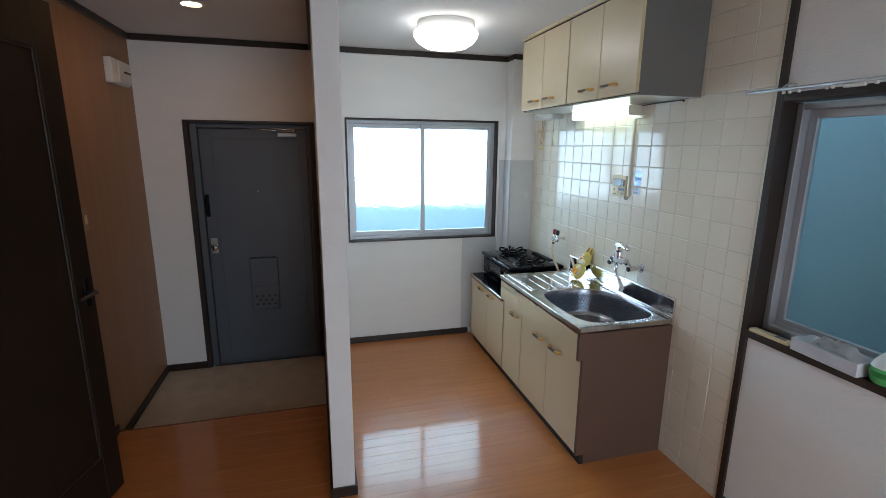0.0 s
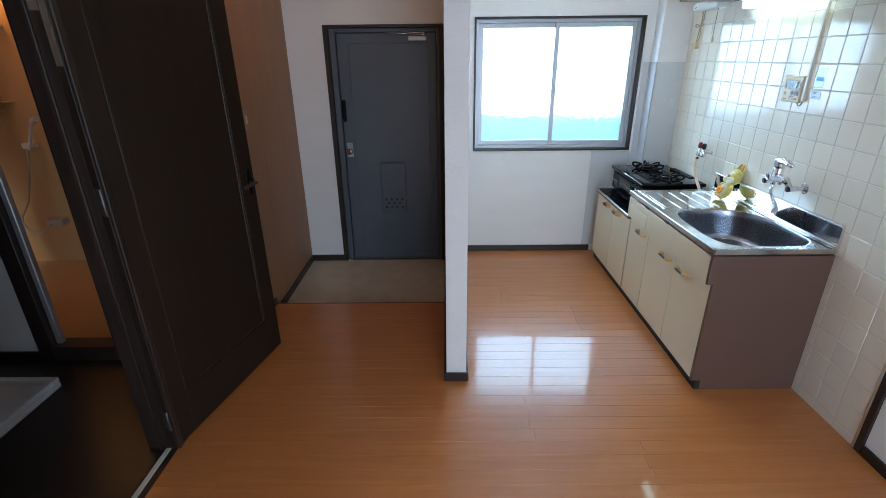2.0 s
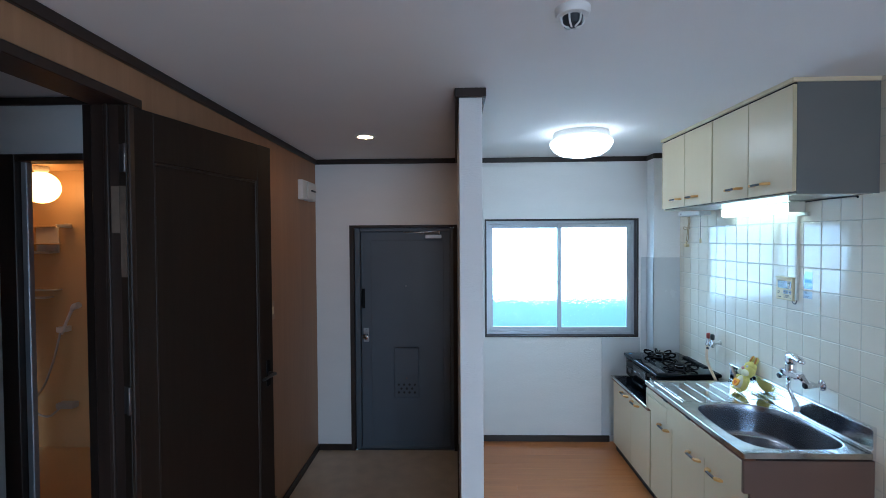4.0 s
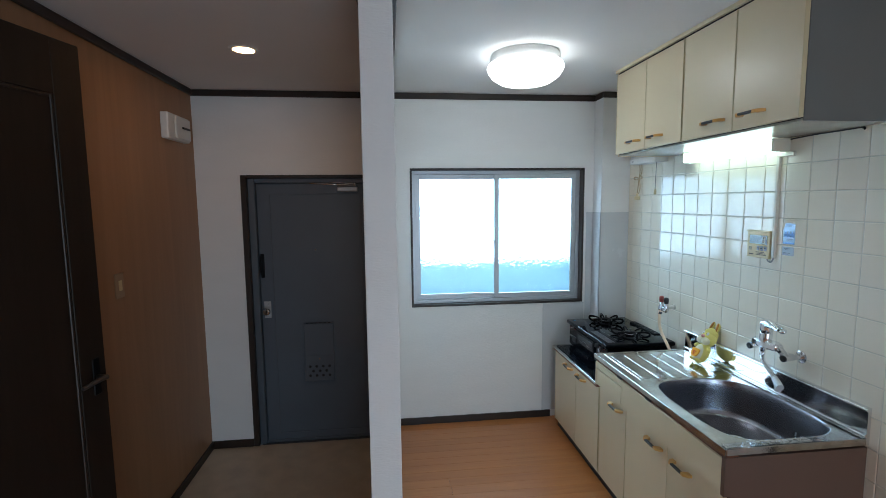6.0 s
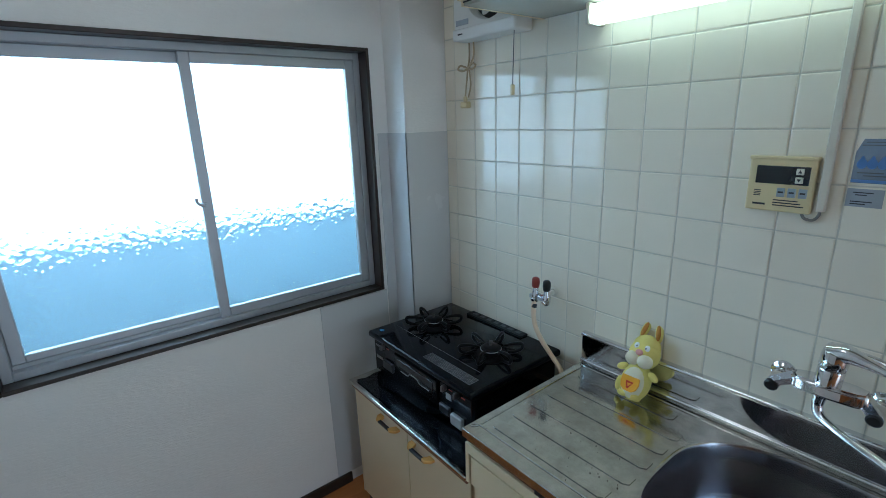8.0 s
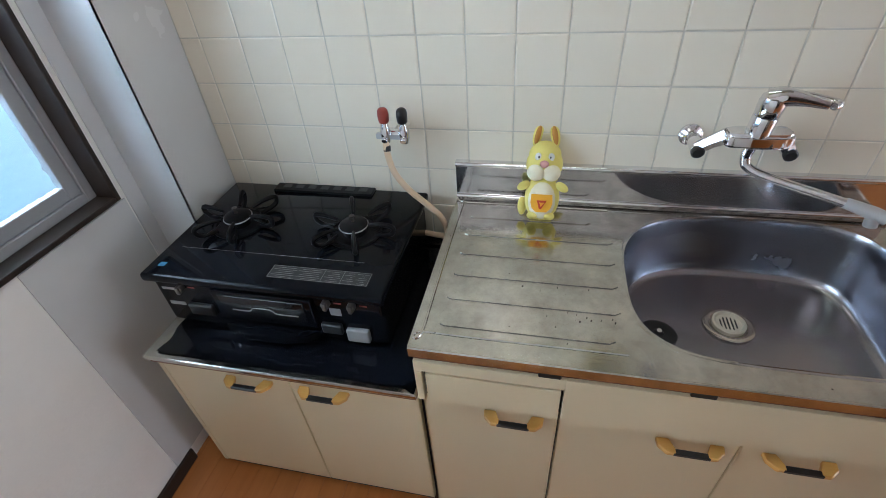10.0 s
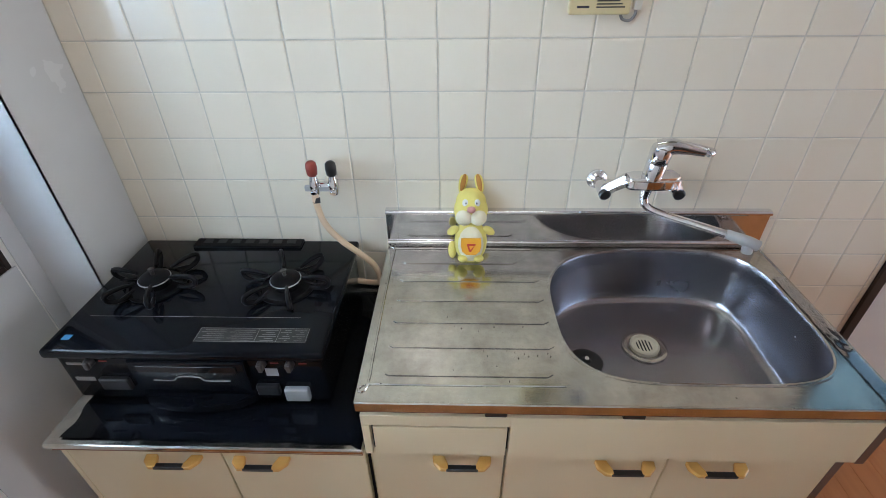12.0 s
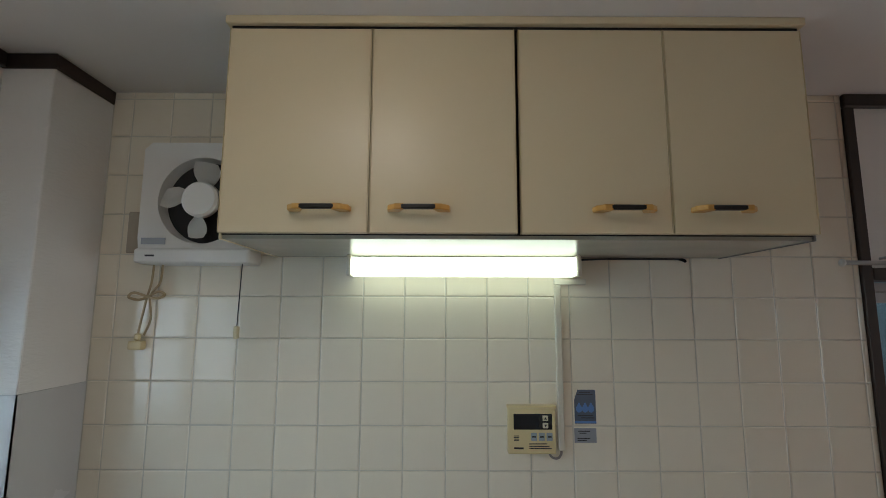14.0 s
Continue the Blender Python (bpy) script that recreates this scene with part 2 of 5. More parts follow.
SCREEN = material("dark_display", (0.012, 0.014, 0.018), 0.12)
BUTTON = material("grey_blue_button", (0.34, 0.40, 0.47), 0.45)
INK = material("dark_print", (0.03, 0.03, 0.035), 0.6)
PRINT = material("grey_print", (0.24, 0.23, 0.22), 0.6)
BLUEPRINT = material("blue_print", (0.10, 0.22, 0.50), 0.4)
STICKER = material("pale_blue_sticker", (0.28, 0.34, 0.44), 0.25, metal=0.6, vary=0.06)
STICKER2 = material("grey_sticker", (0.34, 0.36, 0.40), 0.3, metal=0.2)
CYAN = material("cyan_logo", (0.05, 0.24, 0.45), 0.35)
PLUSH = material("yellow_plush", (0.84, 0.73, 0.22), 0.95, vary=0.06, scale=30, bump=0.8, bump_scale=420)
PLUSHW = material("cream_plush", (0.86, 0.80, 0.60), 0.95, vary=0.05, scale=30, bump=0.8, bump_scale=420)
ORANGE = material("orange_felt", (0.88, 0.43, 0.04), 0.95, bump=0.4)
REDFELT = material("red_felt", (0.60, 0.07, 0.03), 0.95, bump=0.4)
PINK = material("pink_felt", (0.72, 0.35, 0.32), 0.9, bump=0.3)
EARBROWN = material("brown_felt", (0.50, 0.23, 0.05), 0.95, bump=0.4)
PUREWHITE = material("white_felt", (0.84, 0.84, 0.82), 0.8, bump=0.2)
PAPER = material("tissue_paper", (0.80, 0.80, 0.80), 0.9, bump=0.3, bump_scale=60)
CARD = material("pale_box_card", (0.58, 0.60, 0.64), 0.5, vary=0.06)
GREEN = material("green_soap", (0.10, 0.46, 0.16), 0.25, coat=0.4)
BATHWALL = material("beige_bath_panel", (0.56, 0.37, 0.17), 0.3, vary=0.06, scale=2, bump=0.03)
PARAPET = material("pale_blue_parapet", (0.56, 0.80, 0.94), 0.7, vary=0.05, bump=0.2)
CONCRETE = material("concrete_walkway", (0.36, 0.36, 0.35), 0.85, vary=0.1, bump=0.2)
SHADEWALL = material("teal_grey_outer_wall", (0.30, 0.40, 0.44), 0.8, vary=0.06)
GLASSN = pattern_glass("pebbled_glass", (0.93, 0.97, 1.0), 0.10, 1.0, 62, 0.0042, "y")
GLASSE = pattern_glass("pebbled_glass_teal", (0.66, 0.80, 0.83), 0.16, 0.5, 70, 0.004, "x")
SKYGLOW = glowing("bright_sky", (0.62, 0.84, 1.0), 5.8)
DOME = glowing("lit_lamp_dome", (1.0, 0.97, 0.93), 5.0)
TUBE = glowing("lit_fluorescent_cover", (0.80, 1.0, 0.86), 4.6)
WARM = glowing("lit_warm_bulb", (1.0, 0.52, 0.21), 48.0)
GLOBE = glowing("lit_warm_globe", (1.0, 0.44, 0.115), 4.8)


# ---------------------------------------------------------------- mesh helpers
def part(name, bm, mat, parent=None, label="", smooth=False):
    me = bpy.data.meshes.new(name)
    bm.normal_update()
    bm.to_mesh(me)
    bm.free()
    for m in (mat if isinstance(mat, (list, tuple)) else [mat]):
        me.materials.append(m)
    if smooth:
        me.polygons.foreach_set("use_smooth", [True] * len(me.polygons))
        me.set_sharp_from_angle(angle=radians(40))
    ob = new(name, me)
    if parent is not None:
        ob.parent = parent
        ob.matrix_parent_inverse = parent.matrix_basis.inverted()
    if label:
        tagged(ob, label)
    return ob


def thing(name, at, label, category, group=""):
    e = new(name)
    e.empty_display_size = 0.05
    e.matrix_basis = Matrix.Translation(at)
    return tagged(e, label, category, group)


def box(bm, x0, x1, y0, y1, z0, z1, bevel=0.0, seg=1, mi=0):
    vs = bmesh.ops.create_cube(bm, size=1.0)["verts"]
    for v in vs:
        v.co = Vector((x0 + (v.co.x + 0.5) * (x1 - x0), y0 + (v.co.y + 0.5) * (y1 - y0), z0 + (v.co.z + 0.5) * (z1 - z0)))
    if mi:
        for f in {f for v in vs for f in v.link_faces}:
            f.material_index = mi
    if bevel:
        bmesh.ops.bevel(bm, geom=list({e for v in vs for e in v.link_edges}), offset=bevel, segments=seg, affect="EDGES", profile=0.5)
    return bm


def block(x0, x1, y0, y1, z0, z1, bevel=0.0, seg=1):
    return box(bmesh.new(), x0, x1, y0, y1, z0, z1, bevel, seg)


def lathe(bm, profile, m=None, steps=32, mi=0):
    """Turn (radius, height) pairs round the local z axis, then place by m."""
    m = m or Matrix.Identity(4)
    rings = []
    for r, h in profile:
        if r < 1e-6:
            rings.append([bm.verts.new(m @ Vector((0, 0, h)))])
        else:
            rings.append([bm.verts.new(m @ Vector((r * math.cos(2 * math.pi * k / steps), r * math.sin(2 * math.pi * k / steps), h))) for k in range(steps)])
    for a, b in zip(rings, rings[1:]):
        for k in range(steps):
            q = [a[k % len(a)], a[(k + 1) % len(a)], b[(k + 1) % len(b)], b[k % len(b)]]
            q = [v for i, v in enumerate(q) if v not in q[:i]]
            if len(q) > 2:
                f = bm.faces.new(q)
                f.material_index = mi
    for ring in (rings[0], rings[-1]):
        if len(ring) > 2:
            f = bm.faces.new(ring)
            f.material_index = mi
    bmesh.ops.recalc_face_normals(bm, faces=bm.faces)
    return bm


def axis_to(direction, at):
    """A frame whose z axis runs along direction, at a place."""
    return Matrix.Translation(at) @ Vector(direction).to_track_quat("Z", "Y").to_matrix().to_4x4()


def rod(bm, a, b, r, steps=16, mi=0):
    a, b = Vector(a), Vector(b)
    h = (b - a).length
    return lathe(bm, [(r * 0.94, 0), (r, r * 0.08), (r, h - r * 0.08), (r * 0.94, h)], axis_to(b - a, a), steps, mi)


def smooth_path(pts, n=8):
    """Points along a smooth line through the given points."""
    pts = [Vector(p) for p in pts]
    ext = [2 * pts[0] - pts[1]] + pts + [2 * pts[-1] - pts[-2]]
    out = []
    for i in range(1, len(ext) - 2):
        p0, p1, p2, p3 = ext[i - 1:i + 3]
        for k in range(n):
            t = k / n
            out.append(0.5 * ((2 * p1) + (p2 - p0) * t + (2 * p0 - 5 * p1 + 4 * p2 - p3) * t * t + (3 * p1 - p0 - 3 * p2 + p3) * t ** 3))
    out.append(pts[-1])
    return out


def pipe(bm, pts, r, steps=10, n=8, mi=0):
    """A round tube along a smooth line; r may be a list, one for each given point."""
    line = smooth_path(pts, n)
    radii = r if isinstance(r, (list, tuple)) else [r] * len(pts)
    rings, up = [], Vector((0.13, 0.21, 0.97))
    for i, p in enumerate(line):
        d = (line[min(i + 1, len(line) - 1)] - line[max(i - 1, 0)]).normalized()
        a = d.cross(up).normalized()
        up = a.cross(d).normalized()
        u = i / n
        k = min(int(u), len(pts) - 2)
        rad = radii[k] + (radii[k + 1] - radii[k]) * (u - k)
        rings.append([bm.verts.new(p + rad * (a * math.cos(2 * math.pi * j / steps) + up * math.sin(2 * math.pi * j / steps))) for j in range(steps)])
    for a, b in zip(rings, rings[1:]):
        for j in range(steps):
            f = bm.faces.new((a[j], a[(j + 1) % steps], b[(j + 1) % steps], b[j]))
            f.material_index = mi
    for ring in (rings[0], rings[-1]):
        f = bm.faces.new(ring)
        f.material_index = mi
    bmesh.ops.recalc_face_normals(bm, faces=bm.faces)
    return bm


def blob(bm, m, mi=0, u=20, v=12):
    for f in {f for w in bmesh.ops.create_uvsphere(bm, u_segments=u, v_segments=v, radius=1.0, matrix=m)["verts"] for f in w.link_faces}:
        f.material_index = mi
    return bm


def ball(at, size, rx=0, ry=0, rz=0):
    return pose(*at, rx, ry, rz) @ Matrix.Diagonal((*size, 1))


def prism(bm, outline, z0, z1, m=None, mi=0):
    """Extrude a closed outline of (x, y) pairs from z0 to z1."""
    m = m or Matrix.Identity(4)
    lo = [bm.verts.new(m @ Vector((x, y, z0))) for x, y in outline]
    hi = [bm.verts.new(m @ Vector((x, y, z1))) for x, y in outline]
    k = len(lo)
    fs = [bm.faces.new(lo[::-1]), bm.faces.new(hi)] + [bm.faces.new((lo[i], lo[(i + 1) % k], hi[(i + 1) % k], hi[i])) for i in range(k)]
    for f in fs:
        f.material_index = mi
    bmesh.ops.recalc_face_normals(bm, faces=bm.faces)
    return bm


def structure(name, bm, mat, label, smooth=False):
    return tagged(part(name, bm, mat, None, "", smooth), label, name.split("_")[0], kind="structure")


# ---------------------------------------------------------------- structure
CEILING = 2.412
E = 2.928          # face of the plaster behind the tiles
N = 6.5            # far wall

bm = bmesh.new()
for x0, x1, z0, z1 in ((-0.21, 0.20, -0.2, CEILING), (0.20, 1.118, 1.85, CEILING), (1.118, 1.352, -0.2, CEILING),
                       (1.352, 2.64, -0.2, 0.892), (1.352, 2.64, 1.893, CEILING), (2.64, 3.05, -0.2, CEILING)):
    box(bm, x0, x1, N, N + 0.14, z0, z1)
wall_north = structure("wall_north", bm, WALL, "white wallpapered wall with a window and entrance door")

structure("wall_partition", block(1.122, 1.2275, 4.672, N, -0.075, CEILING, 0.003, 2), WALL, "narrow white partition wall between hall and kitchen")
structure("wall_column", block(2.712, E, 6.366, N, 0, CEILING, 0.004, 2), WALL, "white boxed-in corner column")

bm = bmesh.new()
for y0, y1, z0, z1 in ((4.275, N, -0.2, CEILING), (3.405, 4.275, 2.258, CEILING), (0.5, 3.405, -0.2, CEILING)):
    box(bm, -0.21, -0.09, y0, y1, z0, z1)
structure("wall_west", bm, HALLWALL, "beige-brown wood-print wall of the hall")

bm = bmesh.new()
for y0, y1, z0, z1 in ((4.187, 6.365, -0.2, CEILING),):
    box(bm, E - 0.0055, E + 0.13, y0, y1, z0, z1)
wall_east = structure("wall_east", bm, GROUT, "kitchen wall covered with cream glazed tiles")
bm = bmesh.new()
for y0, y1, z0, z1 in ((2.45, 4.187, -0.2, 0.866), (2.45, 4.187, 1.89, CEILING), (0.5, 2.45, -0.2, CEILING)):
    box(bm, 2.925, 3.055, y0, y1, z0, z1)
structure("wall_window_side", bm, WALL, "white wallpapered wall below and above the side window")
bm = bmesh.new()
for x0, x1, z0, z1 in ((-0.21, 1.2, -0.2, CEILING), (2.7, 3.055, -0.2, CEILING), (1.2, 2.7, -0.2, 0.05), (1.2, 2.7, 1.95, CEILING)):
    box(bm, x0, x1, 0.38, 0.5, z0, z1)
structure("wall_south", bm, WALL, "plain white wall with the balcony opening")

structure("ceiling", block(-0.21, 3.06, 0.38, N + 0.14, CEILING, CEILING + 0.1), CEIL, "white papered ceiling")
floor = structure("floor", block(-0.09, E, 0.5, 5.54, -0.14, -0.010), GROOVE, "orange-brown glossy board floor")
structure("floor_kitchen_base", block(1.18, E, 5.54, N, -0.14, -0.010), GROOVE, "base below the kitchen floor boards")
structure("floor_entrance", block(-0.09, 1.18, 5.54, N, -0.16, -0.085), VINYL, "sunken entrance floor of worn beige vinyl")
structure("trim_entrance_edge", block(-0.088, 1.122, 5.532, 5.546, -0.084, 0.0015, 0.002), EDGEWOOD, "wooden edge of the raised floor")

# dark trim: base boards and cornice
bm = bmesh.new()
box(bm, 1.2395, 2.40, N - 0.012, N, 0, 0.052, 0.002)
box(bm, 1.2275, 1.2395, 4.672, N, 0, 0.052, 0.002)
box(bm, 1.110, 1.2395, 4.660, 4.672, 0, 0.052, 0.002)
box(bm, 1.110, 1.122, 4.672, 5.532, 0, 0.052, 0.002)
box(bm, 1.110, 1.122, 5.546, N, -0.085, -0.030, 0.002)
box(bm, -0.078, 0.20, N - 0.012, N, -0.085, -0.030, 0.002)
box(bm, -0.09, -0.078, 5.546, N, -0.085, -0.030, 0.002)
box(bm, -0.09, -0.078, 4.275, 5.532, 0, 0.052, 0.002)
box(bm, -0.09, -0.078, 0.5, 3.405, 0, 0.052, 0.002)
box(bm, 2.913, 2.925, 0.5, 4.15, 0, 0.052, 0.002)
structure("baseboard", bm, TRIMH, "dark brown wooden base board")
bm = bmesh.new()
for x0, x1, y0, y1 in ((-0.072, 1.104, N - 0.018, N), (1.2455, 2.704, N - 0.018, N), (2.704, 2.712, 6.358, N), (2.712, 2.921, 6.358, 6.366),
                       (-0.09, -0.072, 0.5, N), (1.104, 1.122, 4.672, N), (1.2275, 1.2455, 4.672, N), (1.104, 1.2455, 4.652, 4.672),
                       (2.907, 2.925, 0.5, 4.187)):
    box(bm, x0, x1, y0, y1, 2.370, 2.4105, 0.003)
structure("trim_cornice", bm, TRIMH, "dark brown wooden cornice strip below the ceiling")

# splash panels round the stove corner
bm = bmesh.new()
box(bm, 2.335, 2.655, N - 0.004, N - 0.0005, 0.053, 0.886)
box(bm, 2.662, 2.708, N - 0.004, N - 0.0005, 0.053, 1.568)
box(bm, 2.708, 2.7115, 6.362, N - 0.004, 0.0, 1.568)
box(bm, 2.708, 2.921, 6.362, 6.3655, 0.0, 1.568)
structure("wall_splash_panel", bm, PANEL, "pale grey glossy splash panel in the stove corner")

# post, sill and head of the side window
bm = bmesh.new()
box(bm, 2.912, 3.02, 4.155, 4.187, 0, 2.370, 0.003)
structure("trim_window_post", bm, TRIM, "dark wooden post beside the side window")
structure("trim_window_sill", block(2.905, 3.02, 2.45, 4.155, 0.866, 0.898, 0.004, 2), TRIMH, "dark wooden window sill board")
structure("trim_window_head", block(2.912, 3.02, 2.45, 4.155, 1.856, 1.89, 0.003), TRIMH, "dark wooden window head board")


def sash_window(name, label, m, width, height, glass, mid=0.0):
    """A two-leaf aluminium sliding window; local x along the wall, z up, y outwards."""
    w = thing(name, m.translation, label, "window")
    w.matrix_basis = m
    w["kind"] = "structure"

    def add(nm, bm, mat, lab="", smooth=False):
        bm.transform(m)
        return part(nm, bm, mat, w, lab, smooth)
    bm = bmesh.new()
    f = 0.026
    box(bm, 0, f, 0, 0.07, 0, height, 0.002)
    box(bm, width - f, width, 0, 0.07, 0, height, 0.002)
    box(bm, f, width - f, 0, 0.07, 0, f, 0.002)
    box(bm, f, width - f, 0, 0.07, height - f, height, 0.002)
    box(bm, f, width - f, 0.030, 0.036, f, f + 0.012)
    add("window_frame", bm, ALU)
    half = width / 2
    for i, (a, b, y) in enumerate(((f, half + 0.02, 0.038), (half - 0.02, width - f, 0.008))):
        s = 0.034
        bm = bmesh.new()
        box(bm, a, a + s, y, y + 0.024, f, height - f, 0.002)
        box(bm, b - s, b, y, y + 0.024, f, height - f, 0.002)
        box(bm, a + s, b - s, y, y + 0.024, f, f + s, 0.002)
        box(bm, a + s, b - s, y, y + 0.024, height - f - s, height - f, 0.002)
        sash = add("sash", bm, ALU)
        bm = block(a + s - 0.004, b - s + 0.004, y + 0.010, y + 0.014, f + s - 0.004, height - f - s + 0.004)
        bm.transform(m)
        pane = part("pane", bm, glass, sash, "pebbled frosted glass pane")
        pane.visible_shadow = False
    bm = bmesh.new()
    rod(bm, (half - 0.012, 0.0, height * 0.46), (half - 0.012, 0.008, height * 0.46), 0.012)
    pipe(bm, [(half - 0.012, -0.004, height * 0.46), (half - 0.034, -0.006, height * 0.47), (half - 0.040, -0.006, height * 0.49)], [0.006, 0.005, 0.006])
    add("latch", bm, ALU, "small crescent latch", True)
    return w


sash_window("window_1", "bright aluminium sliding window with pebbled frosted glass", pose(1.366, N + 0.045, 0.906), 1.260, 0.973, GLASSN)
sash_window("window_2", "side sliding window with dim teal frosted glass", pose(2.992, 4.154, 0.8985, 0, 0, -90), 1.70, 0.954, GLASSE)
bm = bmesh.new()
for x0, x1, z0, z1 in ((1.352, 1.366, 0.892, 1.893), (2.626, 2.64, 0.892, 1.893), (1.366, 2.626, 1.879, 1.893), (1.366, 2.626, 0.892, 0.906)):
    box(bm, x0, x1, N - 0.012, N + 0.115, z0, z1, 0.002)
structure("trim_window_box", bm, TRIM, "dark wooden lining round the kitchen window")

# outside
structure("ground", block(-60, 60, N + 0.14, 90, -0.4, -0.2), CONCRETE, "concrete walkway outside the window")
structure("wall_parapet", block(-4, 7, 7.42, 7.56, -0.2, 1.10, 0.01), PARAPET, "pale blue parapet of the outside walkway")
structure("ceiling_walkway", block(-4, 7, N + 0.14, 7.66, 2.50, 2.62), CONCRETE, "concrete slab over the outside walkway")
structure("backdrop_sky", block(-9, 13, 11.0, 11.05, -0.2, 9.0), SKYGLOW, "bright white overcast sky")
structure("wall_neighbour", block(3.9, 4.0, -1.0, 6.4, -0.3, 5.0), SHADEWALL, "shaded wall of the building next door")

# doorway to the washroom
bm = bmesh.new()
box(bm, -0.215, -0.072, 4.200, 4.275, 0, 2.225, 0.003)
box(bm, -0.215, -0.072, 3.405, 3.440, 0, 2.225, 0.003)
box(bm, -0.215, -0.072, 3.405, 4.275, 2.225, 2.260, 0.003)
box(bm, -0.160, -0.145, 4.188, 4.200, 0, 2.225, 0.002)
structure("trim_door_frame", bm, TRIM, "dark wooden door frame of the washroom")
bm = block(-0.15, -0.085, 3.44, 4.20, -0.008, 0.0035, 0.001)
structure("trim_threshold", bm, TRIM, "dark wooden threshold")
structure("trim_frame_patch", block(-0.142, -0.112, 4.1975, 4.2002, 1.76, 1.93), TAPE, "bare tan patch where tape came off the door frame")
structure("trim_threshold_strip", block(-0.135, -0.112, 3.44, 4.20, 0.0035, 0.007, 0.001), PALE, "pale metal threshold strip")

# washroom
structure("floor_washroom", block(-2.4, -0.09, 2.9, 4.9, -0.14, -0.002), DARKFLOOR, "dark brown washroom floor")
bm = bmesh.new()
for x0, x1, z0, z1 in ((-2.4, -1.235, -0.14, 2.47), (-1.235, -0.70, 2.18, 2.425), (-0.70, -0.21, -0.14, 2.47), (-1.235, -0.70, 2.425, 2.47)):
    box(bm, x0, x1, 4.89, 4.96, z0, z1)
box(bm, -2.4, -2.3, 2.9, 4.89, -0.14, 2.47)
box(bm, -2.3, -0.21, 2.8, 2.9, -0.14, 2.47)
structure("wall_washroom", bm, WALL, "white washroom wall")
structure("ceiling_washroom", block(-2.4, -0.211, 2.8, 4.96, 2.47, 2.52), CEIL, "white washroom ceiling")
bm = bmesh.new()
box(bm, -2.3, -1.235, 4.876, 4.89, 0, 0.052, 0.002)
box(bm, -2.3, -0.21, 4.872, 4.89, 2.427, 2.465, 0.002)
structure("baseboard_washroom", bm, TRIMH, "dark washroom base board and cornice")
bm = bmesh.new()
box(bm, -1.235, -1.145, 4.866, 4.966, 0, 2.178, 0.003)
box(bm, -0.785, -0.690, 4.866, 4.966, 0, 2.425, 0.003)
box(bm, -1.145, -0.785, 4.866, 4.966, 2.142, 2.178, 0.003)
box(bm, -1.145, -0.785, 4.866, 4.966, 0, 0.095, 0.003)
structure("trim_bathroom_frame", bm, TRIM, "dark wooden frame of the bathroom doorway")
bm = bmesh.new()
box(bm, -1.145, -1.112, 4.90, 4.935, 0.095, 2.142, 0.004)
structure("door_bathroom", bm, ALU, "grey aluminium edge of the open bathroom door")

# bathroom behind
bm = bmesh.new()
box(bm, -2.55, -0.211, 6.25, 6.33, -0.1, 2.30)
box(bm, -2.65, -2.55, 4.966, 6.25, -0.1, 2.30)
box(bm, -0.26, -0.211, 4.966, 6.25, -0.1, 2.30)
structure("wall_bathroom", bm, BATHWALL, "beige panelled bathroom wall")
structure("floor_bathroom", block(-2.55, -0.26, 4.966, 6.25, -0.1, 0.04), BATHWALL, "beige bathroom floor")
structure("ceiling_bathroom", block(-2.65, -0.211, 4.966, 6.33, 2.30, 2.38), BATHWALL, "beige bathroom ceiling")


# ---------------------------------------------------------------- lamps
lamp = thing("ceiling_lamp", (1.922, 5.6, CEILING), "round white ceiling lamp with a glowing dome", "lamp")
part("base", lathe(bmesh.new(), [(0.0, -0.044), (0.176, -0.044), (0.178, -0.040), (0.178, -0.010), (0.172, 0.0)], Matrix.Translation((1.922, 5.6, CEILING)), 48), WHITEPL, lamp, "white plastic lamp base", True)
part("dome", lathe(bmesh.new(), [(0.178, -0.046), (0.193, -0.055), (0.198, -0.068), (0.193, -0.085), (0.174, -0.112), (0.132, -0.140), (0.071, -0.153), (0.0, -0.158)], Matrix.Translation((1.922, 5.6, CEILING)), 48), DOME, lamp, "glowing milky dome", True)

down = thing("downlight", (0.51, 5.63, CEILING), "small warm recessed downlight in the hall ceiling", "lamp")
part("ring", lathe(bmesh.new(), [(0.050, -0.001), (0.052, -0.005), (0.066, -0.004), (0.068, 0.0)], Matrix.Translation((0.51, 5.63, CEILING)), 40), WHITEPL, down, "white trim ring", True)
part("bulb", lathe(bmesh.new(), [(0.049, -0.002), (0.040, -0.004), (0.0, -0.006)], Matrix.Translation((0.51, 5.63, CEILING)), 32), WARM, down, "glowing warm bulb", True)

globe = thing("bathroom_lamp", (-2.03, 6.0, 2.30), "glowing round globe lamp in the bathroom", "lamp")
part("holder", lathe(bmesh.new(), [(0.05, 0.0), (0.05, -0.03), (0.035, -0.05)], Matrix.Translation((-2.03, 6.0, 2.30)), 24), WHITEPL, globe, "", True)
part("globe", blob(bmesh.new(), ball((-2.03, 6.0, 2.14), (0.12, 0.12, 0.12)), 0, 32, 20), GLOBE, globe, "glowing warm globe", True)

